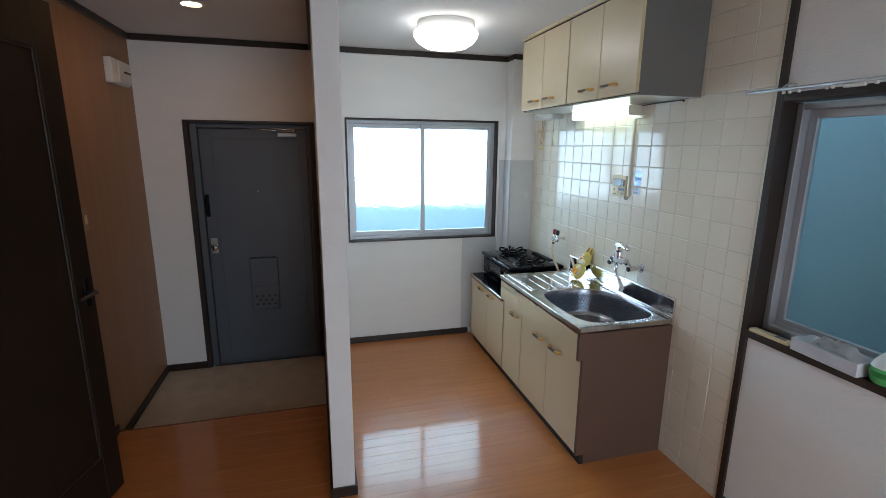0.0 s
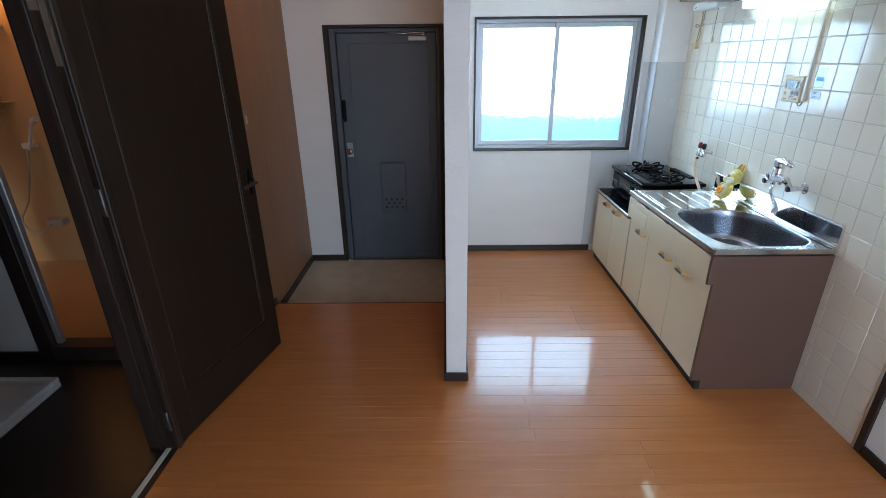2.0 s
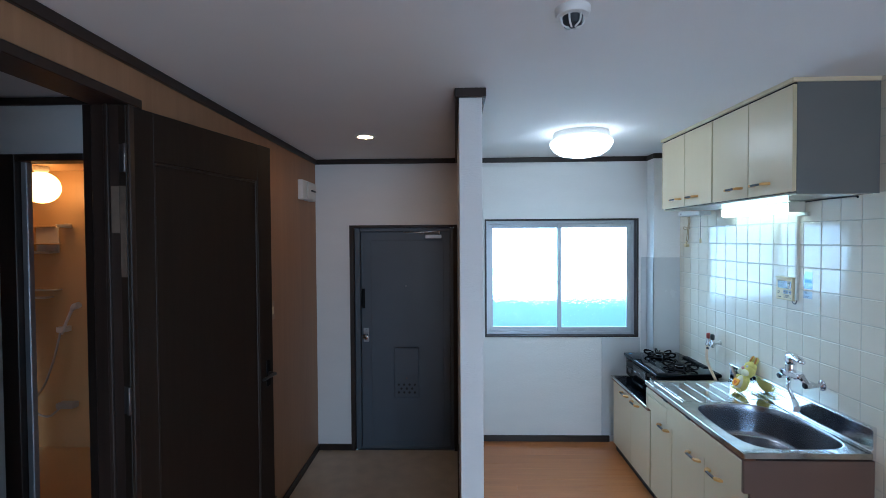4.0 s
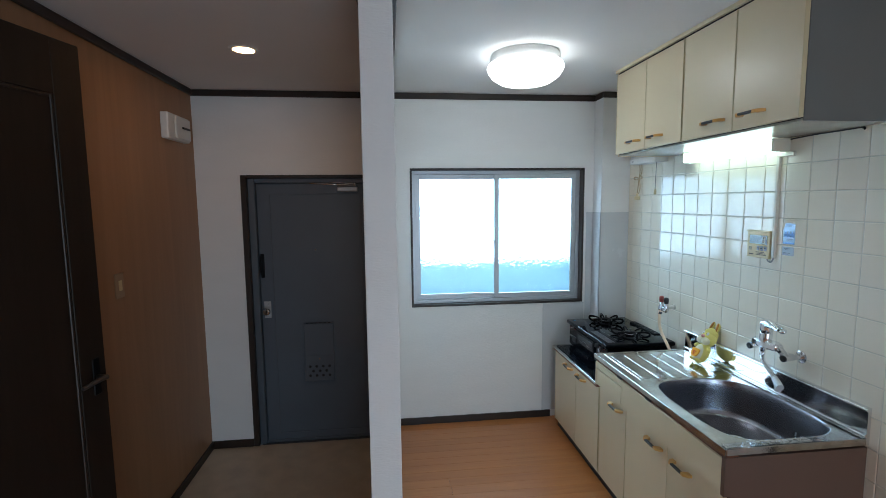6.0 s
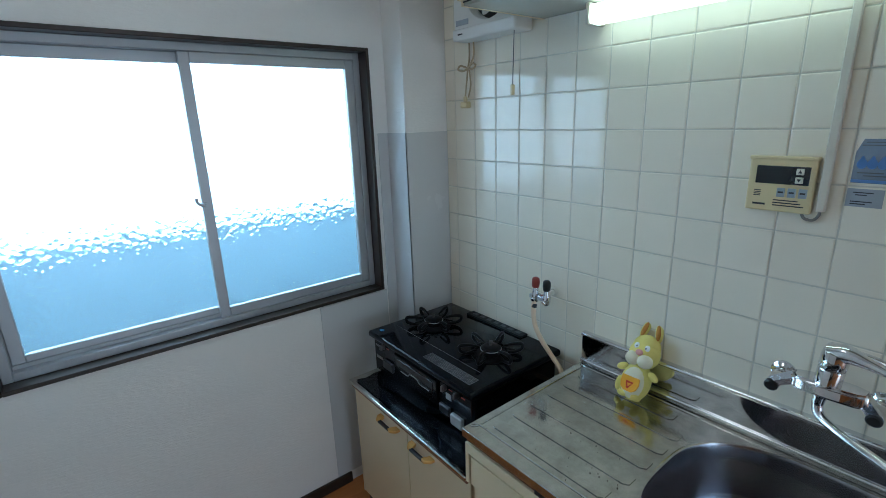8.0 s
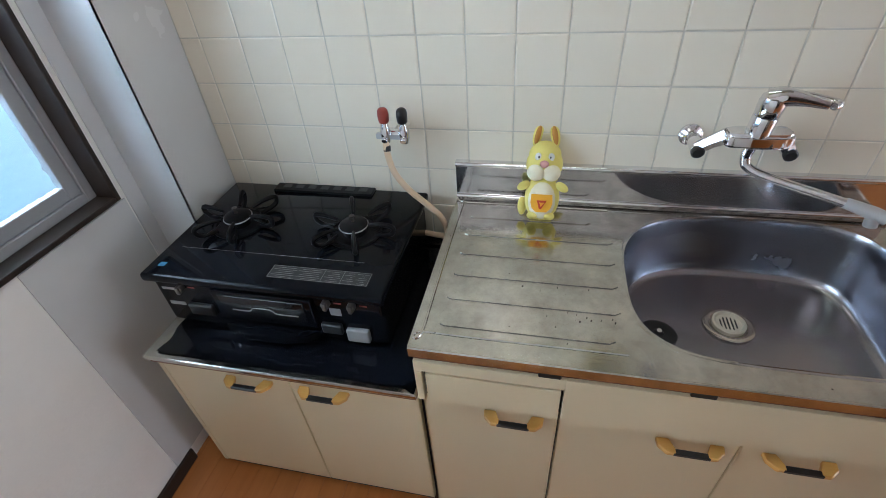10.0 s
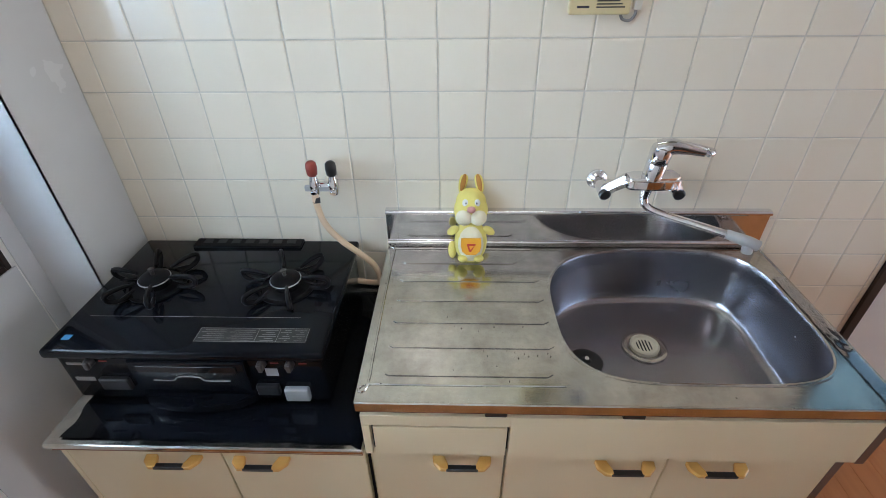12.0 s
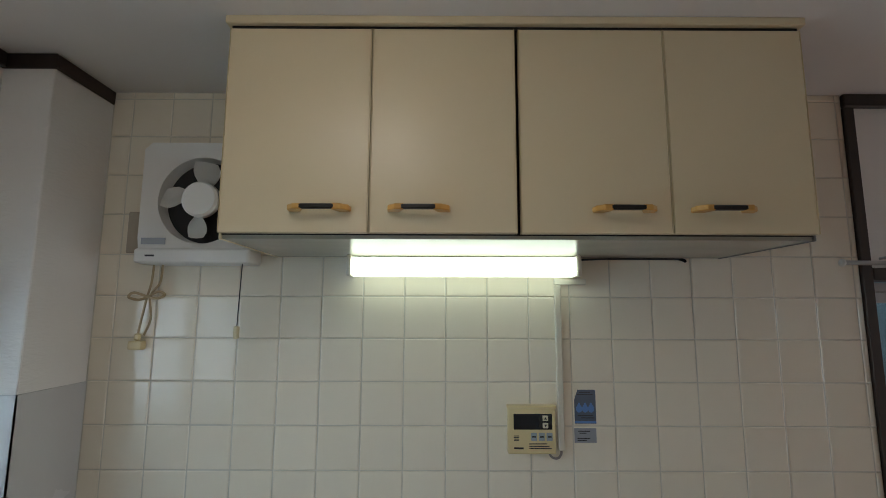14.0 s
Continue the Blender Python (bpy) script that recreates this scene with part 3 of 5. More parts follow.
strip = thing("fluorescent_lamp", (2.80, 5.31, 1.92), "lit fluorescent strip lamp below the wall cabinets", "lamp")
part("housing", block(2.885, 2.9195, 5.02, 5.625, 1.868, 1.912, 0.004), PALE, strip, "pale metal housing")
bm = prism(bmesh.new(), [(2.838, 1.868), (2.846, 1.860), (2.884, 1.858), (2.8845, 1.908), (2.850, 1.909), (2.838, 1.903)], 5.020, 5.625,
           Matrix(((1, 0, 0, 0), (0, 0, 1, 0), (0, 1, 0, 0), (0, 0, 0, 1))))
part("cover", bm, TUBE, strip, "glowing milky cover")
for y0, y1 in ((5.006, 5.0195), (5.6255, 5.638)):
    part("end_cap", block(2.836, 2.9195, y0, y1, 1.857, 1.9145, 0.005, 2), PALE, strip, "pale plastic end cap")


# ---------------------------------------------------------------- doors
def entrance_door():
    d = thing("door_1", (0.68, N, -0.085), "closed grey-blue steel entrance door with mail box", "door")
    d["kind"] = "structure"
    bm = bmesh.new()
    box(bm, 0.20, 0.238, N - 0.014, N + 0.13, -0.085, 1.85, 0.003)
    box(bm, 0.238, 1.118, N - 0.014, N + 0.13, 1.828, 1.85, 0.003)
    box(bm, 1.085, 1.118, N - 0.014, N + 0.13, -0.085, 1.828, 0.003)
    part("casing", bm, TRIM, d, "dark wooden door casing")
    bm = bmesh.new()
    box(bm, 0.238, 0.284, N + 0.015, N + 0.13, -0.085, 1.828, 0.004)
    box(bm, 0.284, 1.06, N + 0.015, N + 0.13, 1.797, 1.828, 0.004)
    box(bm, 1.06, 1.085, N + 0.015, N + 0.13, -0.085, 1.828, 0.004)
    box(bm, 0.284, 1.06, N + 0.03, N + 0.13, -0.085, -0.066, 0.003)
    part("door_frame", bm, STEELFRAME, d, "grey painted steel frame")
    # sill block and hidden backing panel, both added to keep outside light from leaking in
    part("sill", block(0.25, 1.08, N - 0.004, N + 0.14, -0.13, -0.088, 0.002), STEELFRAME, d, "grey steel sill block added to stop light under the door")
    part("leak_block", block(0.25, 1.08, N + 0.085, N + 0.125, -0.084, 1.82), STEELFRAME, d)
    y = N + 0.040
    bm = block(0.288, 1.056, y, y + 0.04, -0.083, 1.793, 0.003)
    leaf = part("leaf", bm, STEELDOOR, d)
    # pressed panel line
    bm = bmesh.new()
    x0, x1, z0, z1, w = 0.372, 1.0, -0.02, 1.722, 0.006
    for a, b, c, e in ((x0, x1, z1 - w, z1), (x0, x1, z0, z0 + w), (x0, x0 + w, z0 + w, z1 - w), (x1 - w, x1, z0 + w, z1 - w)):
        box(bm, a, b, y - 0.004, y + 0.001, c, e, 0.0015)
    part("panel_moulding", bm, STEELFRAME, leaf)
    bm = block(0.572, 0.784, y - 0.022, y + 0.001, 0.365, 0.795, 0.006, 2)
    mail = part("mail_box", bm, STEELDOOR, d, "grey steel mail box cover")
    bm = bmesh.new()
    box(bm, 0.585, 0.771, y - 0.0245, y - 0.0215, 0.376, 0.560, 0.001)
    part("flap", bm, STEELFRAME, mail)
    for r, (z, n) in enumerate(((0.478, 4), (0.444, 3), (0.410, 4))):
        for k in range(n):
            bm = bmesh.new()
            rod(bm, (0.678 + (k - (n - 1) / 2) * 0.046, y - 0.0255, z), (0.678 + (k - (n - 1) / 2) * 0.046, y - 0.0235, z), 0.0105, 12)
            part("air_hole", bm, BLACK, mail, "dark round air hole")
    bm = bmesh.new()
    rod(bm, (0.678, y - 0.028, 0.535), (0.678, y - 0.0235, 0.535), 0.005, 12)
    part("screw", bm, CHROME, mail)
    bm = bmesh.new()
    for k in range(6):
        box(bm, 0.590 + k * 0.031, 0.608 + k * 0.031, y - 0.022, y - 0.012, 0.795, 0.802, 0.001)
    part("vent_slots", bm, BLACK, mail)
    bm = bmesh.new()
    lathe(bm, [(0.0, 0.012), (0.005, 0.012), (0.009, 0.008), (0.010, 0.0)], axis_to((0, -1, 0), (0.676, y, 1.327)), 20)
    part("peephole", bm, CHROME, d, "small bright door viewer", True)
    bm = block(0.305, 0.352, y - 0.004, y, 0.845, 0.965, 0.003)
    lock = part("lock_plate", bm, SILVER, d, "worn metal lock plate")
    bm = bmesh.new()
    lathe(bm, [(0.010, 0.0), (0.010, 0.022), (0.022, 0.028), (0.026, 0.042), (0.022, 0.056), (0.0, 0.060)], axis_to((0, -1, 0), (0.330, y - 0.004, 0.898)), 28)
    part("knob", bm, CHROME, lock, "round metal door knob", True)
    bm = bmesh.new()
    box(bm, 0.324, 0.336, y - 0.018, y - 0.004, 0.935, 0.957, 0.003)
    part("thumb_turn", bm, SILVER, lock)
    bm = block(0.296, 0.322, y - 0.014, y, 1.135, 1.305, 0.005, 2)
    guard = part("door_guard", bm, IRON, d, "dark door guard latch")
    bm = bmesh.new()
    pipe(bm, [(0.300, y - 0.018, 1.29), (0.300, y - 0.030, 1.24), (0.300, y - 0.030, 1.19), (0.300, y - 0.018, 1.15)], 0.005)
    part("guard_bar", bm, IRON, guard, "", True)
    bm = bmesh.new()
    box(bm, 0.845, 0.985, y - 0.05, y, 1.735, 1.768, 0.006, 2)
    closer = part("door_closer", bm, SILVER, d, "silver overhead door closer")
    bm = bmesh.new()
    rod(bm, (0.965, y - 0.03, 1.778), (0.66, y - 0.055, 1.792), 0.006)
    rod(bm, (0.965, y - 0.03, 1.790), (0.70, y - 0.01, 1.805), 0.005)
    rod(bm, (0.965, y - 0.03, 1.765), (0.965, y - 0.03, 1.796), 0.009)
    part("arm", bm, CHROME, closer, "", True)


entrance_door()


def washroom_door():
    hinge = Vector((-0.080, 4.192, 0.0))
    free = Vector((0.114, 5.018, 0.0))
    ux = (free - hinge).normalized()
    m = Matrix.Translation(hinge) @ Matrix(((ux.x, -ux.y, 0, 0), (ux.y, ux.x, 0, 0), (0, 0, 1, 0), (0, 0, 0, 1)))
    d = thing("door_2", hinge, "open dark brown wooden door with a sunk panel", "door")
    d["kind"] = "structure"
    w, t, z0, z1 = 0.85, 0.034, 0.012, 2.222

    def add(nm, bm, mat, parent, lab="", smooth=False):
        bm.transform(m)
        return part(nm, bm, mat, parent, lab, smooth)
    a, b, c, e = 0.118, 0.740, 0.235, 2.035
    for nm, g in (("stile", (0, a, z0, z1)), ("stile", (b, w, z0, z1)), ("rail", (a, b, z0, c)), ("rail", (a, b, e, z1))):
        add(nm, block(g[0], g[1], 0, t, g[2], g[3], 0.002), DOORWOOD, d)
    bm = bmesh.new()
    box(bm, a, b, 0.009, t - 0.009, c, e)
    add("panel", bm, DOORWOOD, d, "sunk veneer panel")
    bm = bmesh.new()
    for g in ((a, a + 0.012, c, e), (b - 0.012, b, c, e), (a + 0.012, b - 0.012, c, c + 0.012), (a + 0.012, b - 0.012, e - 0.012, e)):
        box(bm, g[0], g[1], 0.003, 0.009, g[2], g[3], 0.0025)
    add("moulding", bm, TRIM, d)
    bm = block(w - 0.062, w - 0.030, -0.006, 0.0, 0.955, 1.095, 0.003)
    plate = add("handle_plate", bm, IRON, d, "dark metal handle plate")
    bm = bmesh.new()
    rod(bm, (w - 0.046, -0.006, 1.025), (w - 0.046, -0.045, 1.025), 0.009)
    pipe(bm, [(w - 0.046, -0.045, 1.025), (w - 0.09, -0.05, 1.027), (w - 0.15, -0.047, 1.020)], [0.009, 0.008, 0.007])
    add("lever", bm, DARKMETAL, plate, "tarnished metal lever", True)
    for z in (0.17, 1.15, 2.03):
        bm = bmesh.new()
        rod(bm, (-0.006, 0.0, z - 0.05), (-0.006, 0.0, z + 0.05), 0.007)
        box(bm, -0.0015, 0.0, 0.002, t - 0.004, z - 0.05, z + 0.05)
        add("hinge", bm, DARKMETAL, d, "grey metal hinge", True)
    bm = bmesh.new()
    box(bm, -0.003, 0.0, 0.004, t - 0.006, 1.60, 1.93)
    add("edge_tape", bm, TAPE, d, "grey tape on the door edge")


washroom_door()

# ---------------------------------------------------------------- washroom and bathroom things
pan = thing("washing_machine_pan", (-1.265, 4.32, 0), "white plastic washing machine drain pan on the floor", "drain pan")
bm = bmesh.new()
box(bm, -1.585, -0.945, 4.0, 4.64, 0.0, 0.03, 0.004)
part("tray", bm, WHITEPL, pan)
bm = bmesh.new()
for g in ((-1.585, -0.945, 4.0, 4.035), (-1.585, -0.945, 4.605, 4.64), (-1.585, -1.55, 4.035, 4.605), (-0.98, -0.945, 4.035, 4.605)):
    box(bm, *g, 0.03, 0.062, 0.006, 2)
part("rim", bm, WHITEPL, pan)

shelf = thing("bathroom_shelf", (-2.19, 6.2, 1.72), "small beige bathroom wall shelf", "shelf")
part("back", block(-2.30, -2.115, 6.235, 6.25, 1.64, 1.85, 0.004), PALE, shelf)
part("top_edge", block(-2.30, -2.13, 6.19, 6.235, 1.845, 1.858, 0.004), BATHWALL, shelf)
part("tier", block(-2.30, -2.085, 6.12, 6.235, 1.705, 1.716, 0.004), BATHWALL, shelf)
part("tier", block(-2.30, -2.115, 6.15, 6.235, 1.635, 1.655, 0.006), PALE, shelf)
ledge = thing("bathroom_ledge", (-2.22, 6.2, 1.30), "narrow pale double ledge on the bathroom wall", "shelf")
part("tier", block(-2.32, -2.10, 6.16, 6.25, 1.335, 1.345, 0.003), PALE, ledge)
part("tier", block(-2.32, -2.17, 6.16, 6.25, 1.272, 1.282, 0.003), PALE, ledge)
soap = thing("soap_dish", (-2.035, 6.2, 1.85), "pale wall-mounted soap dish", "soap dish")
part("dish", lathe(bmesh.new(), [(0.0, 0.0), (0.03, 0.002), (0.046, 0.012), (0.050, 0.026), (0.046, 0.027), (0.03, 0.014), (0.0, 0.012)], pose(-2.035, 6.195, 1.84), 24), PALE, soap, "", True)
part("mount", block(-2.06, -2.01, 6.225, 6.25, 1.84, 1.875, 0.004), PALE, soap)
shower = thing("shower_set", (-2.05, 6.2, 1.0), "hand shower with a hanging hose on the bathroom wall", "shower")
bm = bmesh.new()
pipe(bm, [(-2.06, 6.17, 1.00), (-2.09, 6.14, 0.80), (-2.16, 6.13, 0.60), (-2.26, 6.13, 0.45), (-2.25, 6.15, 0.36), (-2.16, 6.16, 0.33), (-2.06, 6.15, 0.40)], 0.008)
part("hose", bm, SILVER, shower, "grey shower hose", True)
bm = bmesh.new()
pipe(bm, [(-2.06, 6.18, 0.99), (-2.02, 6.17, 1.06), (-1.94, 6.14, 1.18), (-1.90, 6.12, 1.215), (-1.855, 6.11, 1.23)], [0.012, 0.011, 0.012, 0.024, 0.026])
part("head", bm, WHITEPL, shower, "white hand shower", True)
part("holder", block(-2.10, -2.03, 6.17, 6.25, 1.0, 1.045, 0.008, 2), WHITEPL, shower, "white wall holder")
part("mixer", block(-2.12, -1.98, 6.17, 6.25, 0.38, 0.43, 0.012, 2), SILVER, shower, "metal mixer tap")

plate = thing("light_switch", (-0.087, 5.518, 1.275), "brownish plastic light switch plate on the hall wall", "light switch")
part("plate", block(-0.09, -0.083, 5.483, 5.553, 1.215, 1.335, 0.003, 2), material("brown_switch_plate", (0.36, 0.25, 0.15), 0.45), plate)
part("rocker", block(-0.083, -0.079, 5.505, 5.531, 1.250, 1.300, 0.002), IVORY, plate, "ivory rocker")

chime = thing("wall_box", (-0.07, 6.19, 2.11), "white plastic circuit breaker box on the hall wall", "breaker box")
part("case", block(-0.09, -0.045, 6.05, 6.34, 2.04, 2.19, 0.008, 2), WHITEPL, chime)
part("lid", block(-0.045, -0.034, 6.13, 6.33, 2.05, 2.18, 0.006, 2), WHITEPL, chime)
part("switch", block(-0.034, -0.024, 6.205, 6.30, 2.112, 2.124, 0.002), BLACK, chime, "small dark breaker switch")

smoke = thing("smoke_detector", (1.455, 3.95, CEILING), "round white smoke detector on the ceiling", "smoke detector")
part("base", lathe(bmesh.new(), [(0.052, 0.0), (0.052, -0.012), (0.046, -0.022), (0.030, -0.024)], Matrix.Translation((1.455, 3.95, CEILING)), 36), WHITEPL, smoke, "", True)
part("cage", lathe(bmesh.new(), [(0.030, -0.022), (0.026, -0.048), (0.014, -0.052), (0.0, -0.052)], Matrix.Translation((1.455, 3.95, CEILING)), 28), INK, smoke, "dark sensor cage", True)
for k in range(6):
    a = k * math.pi / 3
    bm = bmesh.new()
    pipe(bm, [(1.455 + 0.033 * math.cos(a), 3.95 + 0.033 * math.sin(a), CEILING - 0.022), (1.455 + 0.030 * math.cos(a), 3.95 + 0.030 * math.sin(a), CEILING - 0.045), (1.455 + 0.010 * math.cos(a), 3.95 + 0.010 * math.sin(a), CEILING - 0.056)], 0.003, 6)
    part("rib", bm, WHITEPL, smoke, "", True)


# ---------------------------------------------------------------- kitchen units
def handle(parent, x, y, z, length=0.132):
    """A bow handle: varnished wooden ends and a black grip; it stands off the door towards -x."""
    h = length / 2
    for s in (-1, 1):
        prof = [(s * h, 0.0), (s * (h - 0.026), 0.0), (s * (h - 0.036), -0.022), (s * (h - 0.036), -0.033), (s * (h - 0.018), -0.033), (s * (h - 0.002), -0.018)]
        bm = bmesh.new()
        prism(bm, [(x + q, y + p) for p, q in prof], z - 0.006, z + 0.006)
        bmesh.ops.bevel(bm, geom=list(bm.edges), offset=0.002, segments=1, affect="EDGES")
        part("handle_end", bm, HANDLEWOOD, parent, "yellow varnished wooden handle end")
    part("handle_grip", block(x - 0.034, x - 0.021, y - h + 0.030, y + h - 0.030, z - 0.005, z + 0.005, 0.002), BLACK, parent, "black grip bar")


# sink cabinet
SY0, SY1 = 4.588, 5.636
cab = thing("sink_cabinet", (2.65, 5.11, 0), "cream laminate sink cabinet with brown side panel", "cabinet")
part("body", block(2.405, 2.916, SY0 + 0.018, SY1 - 0.004, 0.055, 0.60), GAP, cab)
bm = bmesh.new()
prism(bm, [(2.358, 0.752), (2.916, 0.752), (2.916, 0.0), (2.436, 0.0), (2.436, 0.055), (2.386, 0.055), (2.386, 0.607), (2.358, 0.607)], SY0, SY0 + 0.018,
      Matrix(((1, 0, 0, 0), (0, 0, 1, 0), (0, 1, 0, 0), (0, 0, 0, 1))))
part("side_panel", bm, BROWNSIDE, cab, "brown laminate side panel")
part("kick_board", block(2.410, 2.435, SY0 + 0.002, SY1 - 0.004, 0.0, 0.055), KICK, cab, "black kick board")
part("front_rail", block(2.358, 2.402, SY0 + 0.018, 5.329, 0.610, 0.742, 0.001), CREAM, cab)
part("front_rail", block(2.358, 2.402, 5.328, SY1 - 0.004, 0.710, 0.742, 0.0015), CREAM, cab)
part("front_rail", block(2.358, 2.402, 5.616, SY1 - 0.004, 0.610, 0.710, 0.0015), CREAM, cab)
part("drawer", block(2.358, 2.372, 5.335, 5.609, 0.614, 0.7045, 0.0008), CREAM, cab, "narrow cream drawer front")
# dark block added behind the drawer front, so its gaps look shaded
part("drawer_gap_shade", block(2.3745, 2.412, 5.322, 5.622, 0.611, 0.738), GAP, cab)
part("edge_strip", block(2.366, 2.41, SY0 + 0.004, SY1 - 0.004, 0.742, 0.762), EDGEWOOD, cab, "reddish wooden strip below the worktop")
for y in (5.36, 5.09):
    part("clip", block(2.358, 2.367, y - 0.022, y + 0.022, 0.741, 0.761, 0.002), BLACK, cab, "black worktop clip")
for y0, y1, hy, hz in ((5.332, 5.629, 5.425, 0.558), (4.9695, 5.325, 5.063, 0.551), (SY0 + 0.003, 4.9665, 4.862, 0.551)):
    dr = part("door", block(2.387, 2.403, y0, y1, 0.060, 0.606, 0.0018), CREAM, cab)
    for a in (y0 - 0.0016, y1):
        part("edge_band", block(2.3865, 2.4035, a, a + 0.0016, 0.060, 0.606), CREAMEDGE, dr, "yellowed edge band")
    handle(dr, 2.387, hy, hz)

# stove cabinet
cab2 = thing("stove_cabinet", (2.65, 5.99, 0), "low cream laminate cabinet under the stove", "cabinet")
part("body", block(2.405, 2.916, 5.642, 6.350, 0.055, 0.585), GAP, cab2)
part("side_panel", block(2.387, 2.916, 6.341, 6.354, 0.055, 0.585, 0.001), CREAM, cab2)
part("kick_board", block(2.410, 2.435, 5.642, 6.352, 0.0, 0.055), KICK, cab2, "black kick board")
part("edge_strip", block(2.372, 2.42, 5.644, 6.350, 0.580, 0.596), EDGEWOOD, cab2, "reddish wooden strip below the steel top")
for y0, y1, hy in ((5.645, 5.9755, 5.883), (5.9785, 6.340, 6.087)):
    dr = part("door", block(2.387, 2.403, y0, y1, 0.060, 0.578, 0.0018), CREAM, cab2)
    bm = bmesh.new()
    box(bm, 2.3865, 2.4035, y0 - 0.0016, y0, 0.060, 0.578)
    part("edge_band", bm, CREAMEDGE, dr, "yellowed edge band")
    handle(dr, 2.387, hy, 0.543)
bm = bmesh.new()
box(bm, 2.362, 2.918, 5.640, 6.354, 0.597, 0.612, 0.004, 2)
box(bm, 2.906, 2.9185, 5.640, 6.354, 0.612, 0.640, 0.003)
part("steel_top", bm, STEEL, cab2, "stained stainless steel top")

# worktop with a moulded bowl
top = thing("sink_worktop", (2.64, 5.11, 0.76), "stainless steel sink worktop with drainboard, stained", "sink")
BX, BY = 2.650, 4.918


def bowl_loop(scale_x, scale_y, z, dx=0.0, dy=0.0, n=112):
    pts = []
    for k in range(n):
        a = 2 * math.pi * k / n
        c, s = math.cos(a), math.sin(a)
        e = 2 / ((2.5 if c > 0 else 3.8) if s > 0 else 4.2)
        x = 0.236 * scale_x * math.copysign(abs(c) ** e, c)
        y = 0.288 * scale_y * math.copysign(abs(s) ** e, s)
        pts.append(Vector((BX + dx + x, BY + dy + y, z)))
    return pts


def ring_faces(bm, a, b):
    k = len(a)
    for i in range(k):
        bm.faces.new((a[i], a[(i + 1) % k], b[(i + 1) % k], b[i]))


ZT = 0.785
bm = bmesh.new()
loop = bowl_loop(1.0, 1.0, ZT)
x0, x1, y0, y1 = 2.354, 2.905, SY0 - 0.002, SY1 + 0.002
outer = []
for p in loop:
    d = p - Vector((BX, BY, ZT))
    t = min(((x1 - BX) / d.x if d.x > 1e-9 else ((x0 - BX) / d.x if d.x < -1e-9 else 1e9)),
            ((y1 - BY) / d.y if d.y > 1e-9 else ((y0 - BY) / d.y if d.y < -1e-9 else 1e9)))
    outer.append(Vector((BX, BY, ZT)) + d * t)
for cx, cy in ((x0, y0), (x0, y1), (x1, y0), (x1, y1)):
    j = min(range(len(outer)), key=lambda i: (outer[i] - Vector((cx, cy, ZT))).length)
    outer[j] = Vector((cx, cy, ZT))
hole = [bm.verts.new(p) for p in loop]
lip = [bm.verts.new(p + Vector((0, 0, 0.0015))) for p in bowl_loop(1.018, 1.015, ZT)]
flat = [bm.verts.new(p) for p in bowl_loop(1.034, 1.028, ZT)]
rim = [bm.verts.new(p) for p in outer]
low = [bm.verts.new(p + Vector((0, 0, -0.022))) for p in outer]
ring_faces(bm, lip, hole)
ring_faces(bm, flat, lip)
flat2 = [bm.verts.new(p) for p in bowl_loop(1.040, 1.033, ZT)]
ring_faces(bm, flat2, flat)
ring_faces(bm, rim, flat2)
ring_faces(bm, low, rim)
bmesh.ops.recalc_face_normals(bm, faces=bm.faces)
part("top_sheet", bm, STEEL, top, "", True)
bm = bmesh.new()
loops = [[bm.verts.new(p) for p in bowl_loop(sx, sy, z, dx, dy)] for sx, sy, z, dx, dy in (
    (1.0, 1.0, ZT, 0, 0), (0.985, 0.988, ZT - 0.008, 0, 0), (0.976, 0.98, ZT - 0.05, 0, 0), (0.958, 0.965, ZT - 0.138, 0, 0), (0.935, 0.945, ZT - 0.160, 0, 0),
    (0.895, 0.91, ZT - 0.169, 0, 0), (0.84, 0.86, ZT - 0.172, 0.002, 0), (0.5, 0.5, ZT - 0.176, 0.016, 0.008), (0.20, 0.16, ZT - 0.179, 0.032, 0.016))]
for a, b in zip(loops, loops[1:]):
    ring_faces(bm, a, b)
bm.faces.new(loops[-1])
bmesh.ops.recalc_face_normals(bm, faces=bm.faces)
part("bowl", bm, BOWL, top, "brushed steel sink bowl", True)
bm = bmesh.new()
lathe(bm, [(0.058, 0.0), (0.058, 0.004), (0.052, 0.006), (0.042, 0.004), (0.040, -0.002), (0.0, -0.002)], pose(2.683, 4.935, ZT - 0.178), 36)
drain = part("drain_ring", bm, STEEL, top, "steel drain ring", True)
bm = bmesh.new()
lathe(bm, [(0.037, -0.002), (0.038, 0.008), (0.033, 0.010), (0.029, 0.005), (0.0, 0.003)], pose(2.683, 4.935, ZT - 0.176), 32)
part("strainer", bm, PALE, drain, "pale plastic drain strainer", True)
for k in range(5):
    part("slot", block(2.663, 2.703, 4.9175 + k * 0.0085, 4.921 + k * 0.0085, ZT - 0.173, ZT - 0.1715), BLACK, drain)
# back upstand
bm = bmesh.new()
profile = [(2.906, ZT - 0.022), (2.906, ZT + 0.002)]
for zc in (0.011, 0.109):
    profile += [(2.906 - 0.008 * math.sin(math.pi * k / 8), ZT + zc - 0.007 * math.cos(math.pi * k / 8)) for k in range(9)]
    if zc < 0.05:
        profile += [(2.9065, ZT + 0.060)]
profile += [(2.9195, ZT + 0.116), (2.9195, ZT - 0.022)]
prism(bm, profile, SY0 - 0.002, SY1 + 0.002, Matrix(((1, 0, 0, 0), (0, 0, 1, 0), (0, 1, 0, 0), (0, 0, 0, 1))))
part("upstand", bm, CHROME, top, "polished steel upstand", True)
bm = bmesh.new()
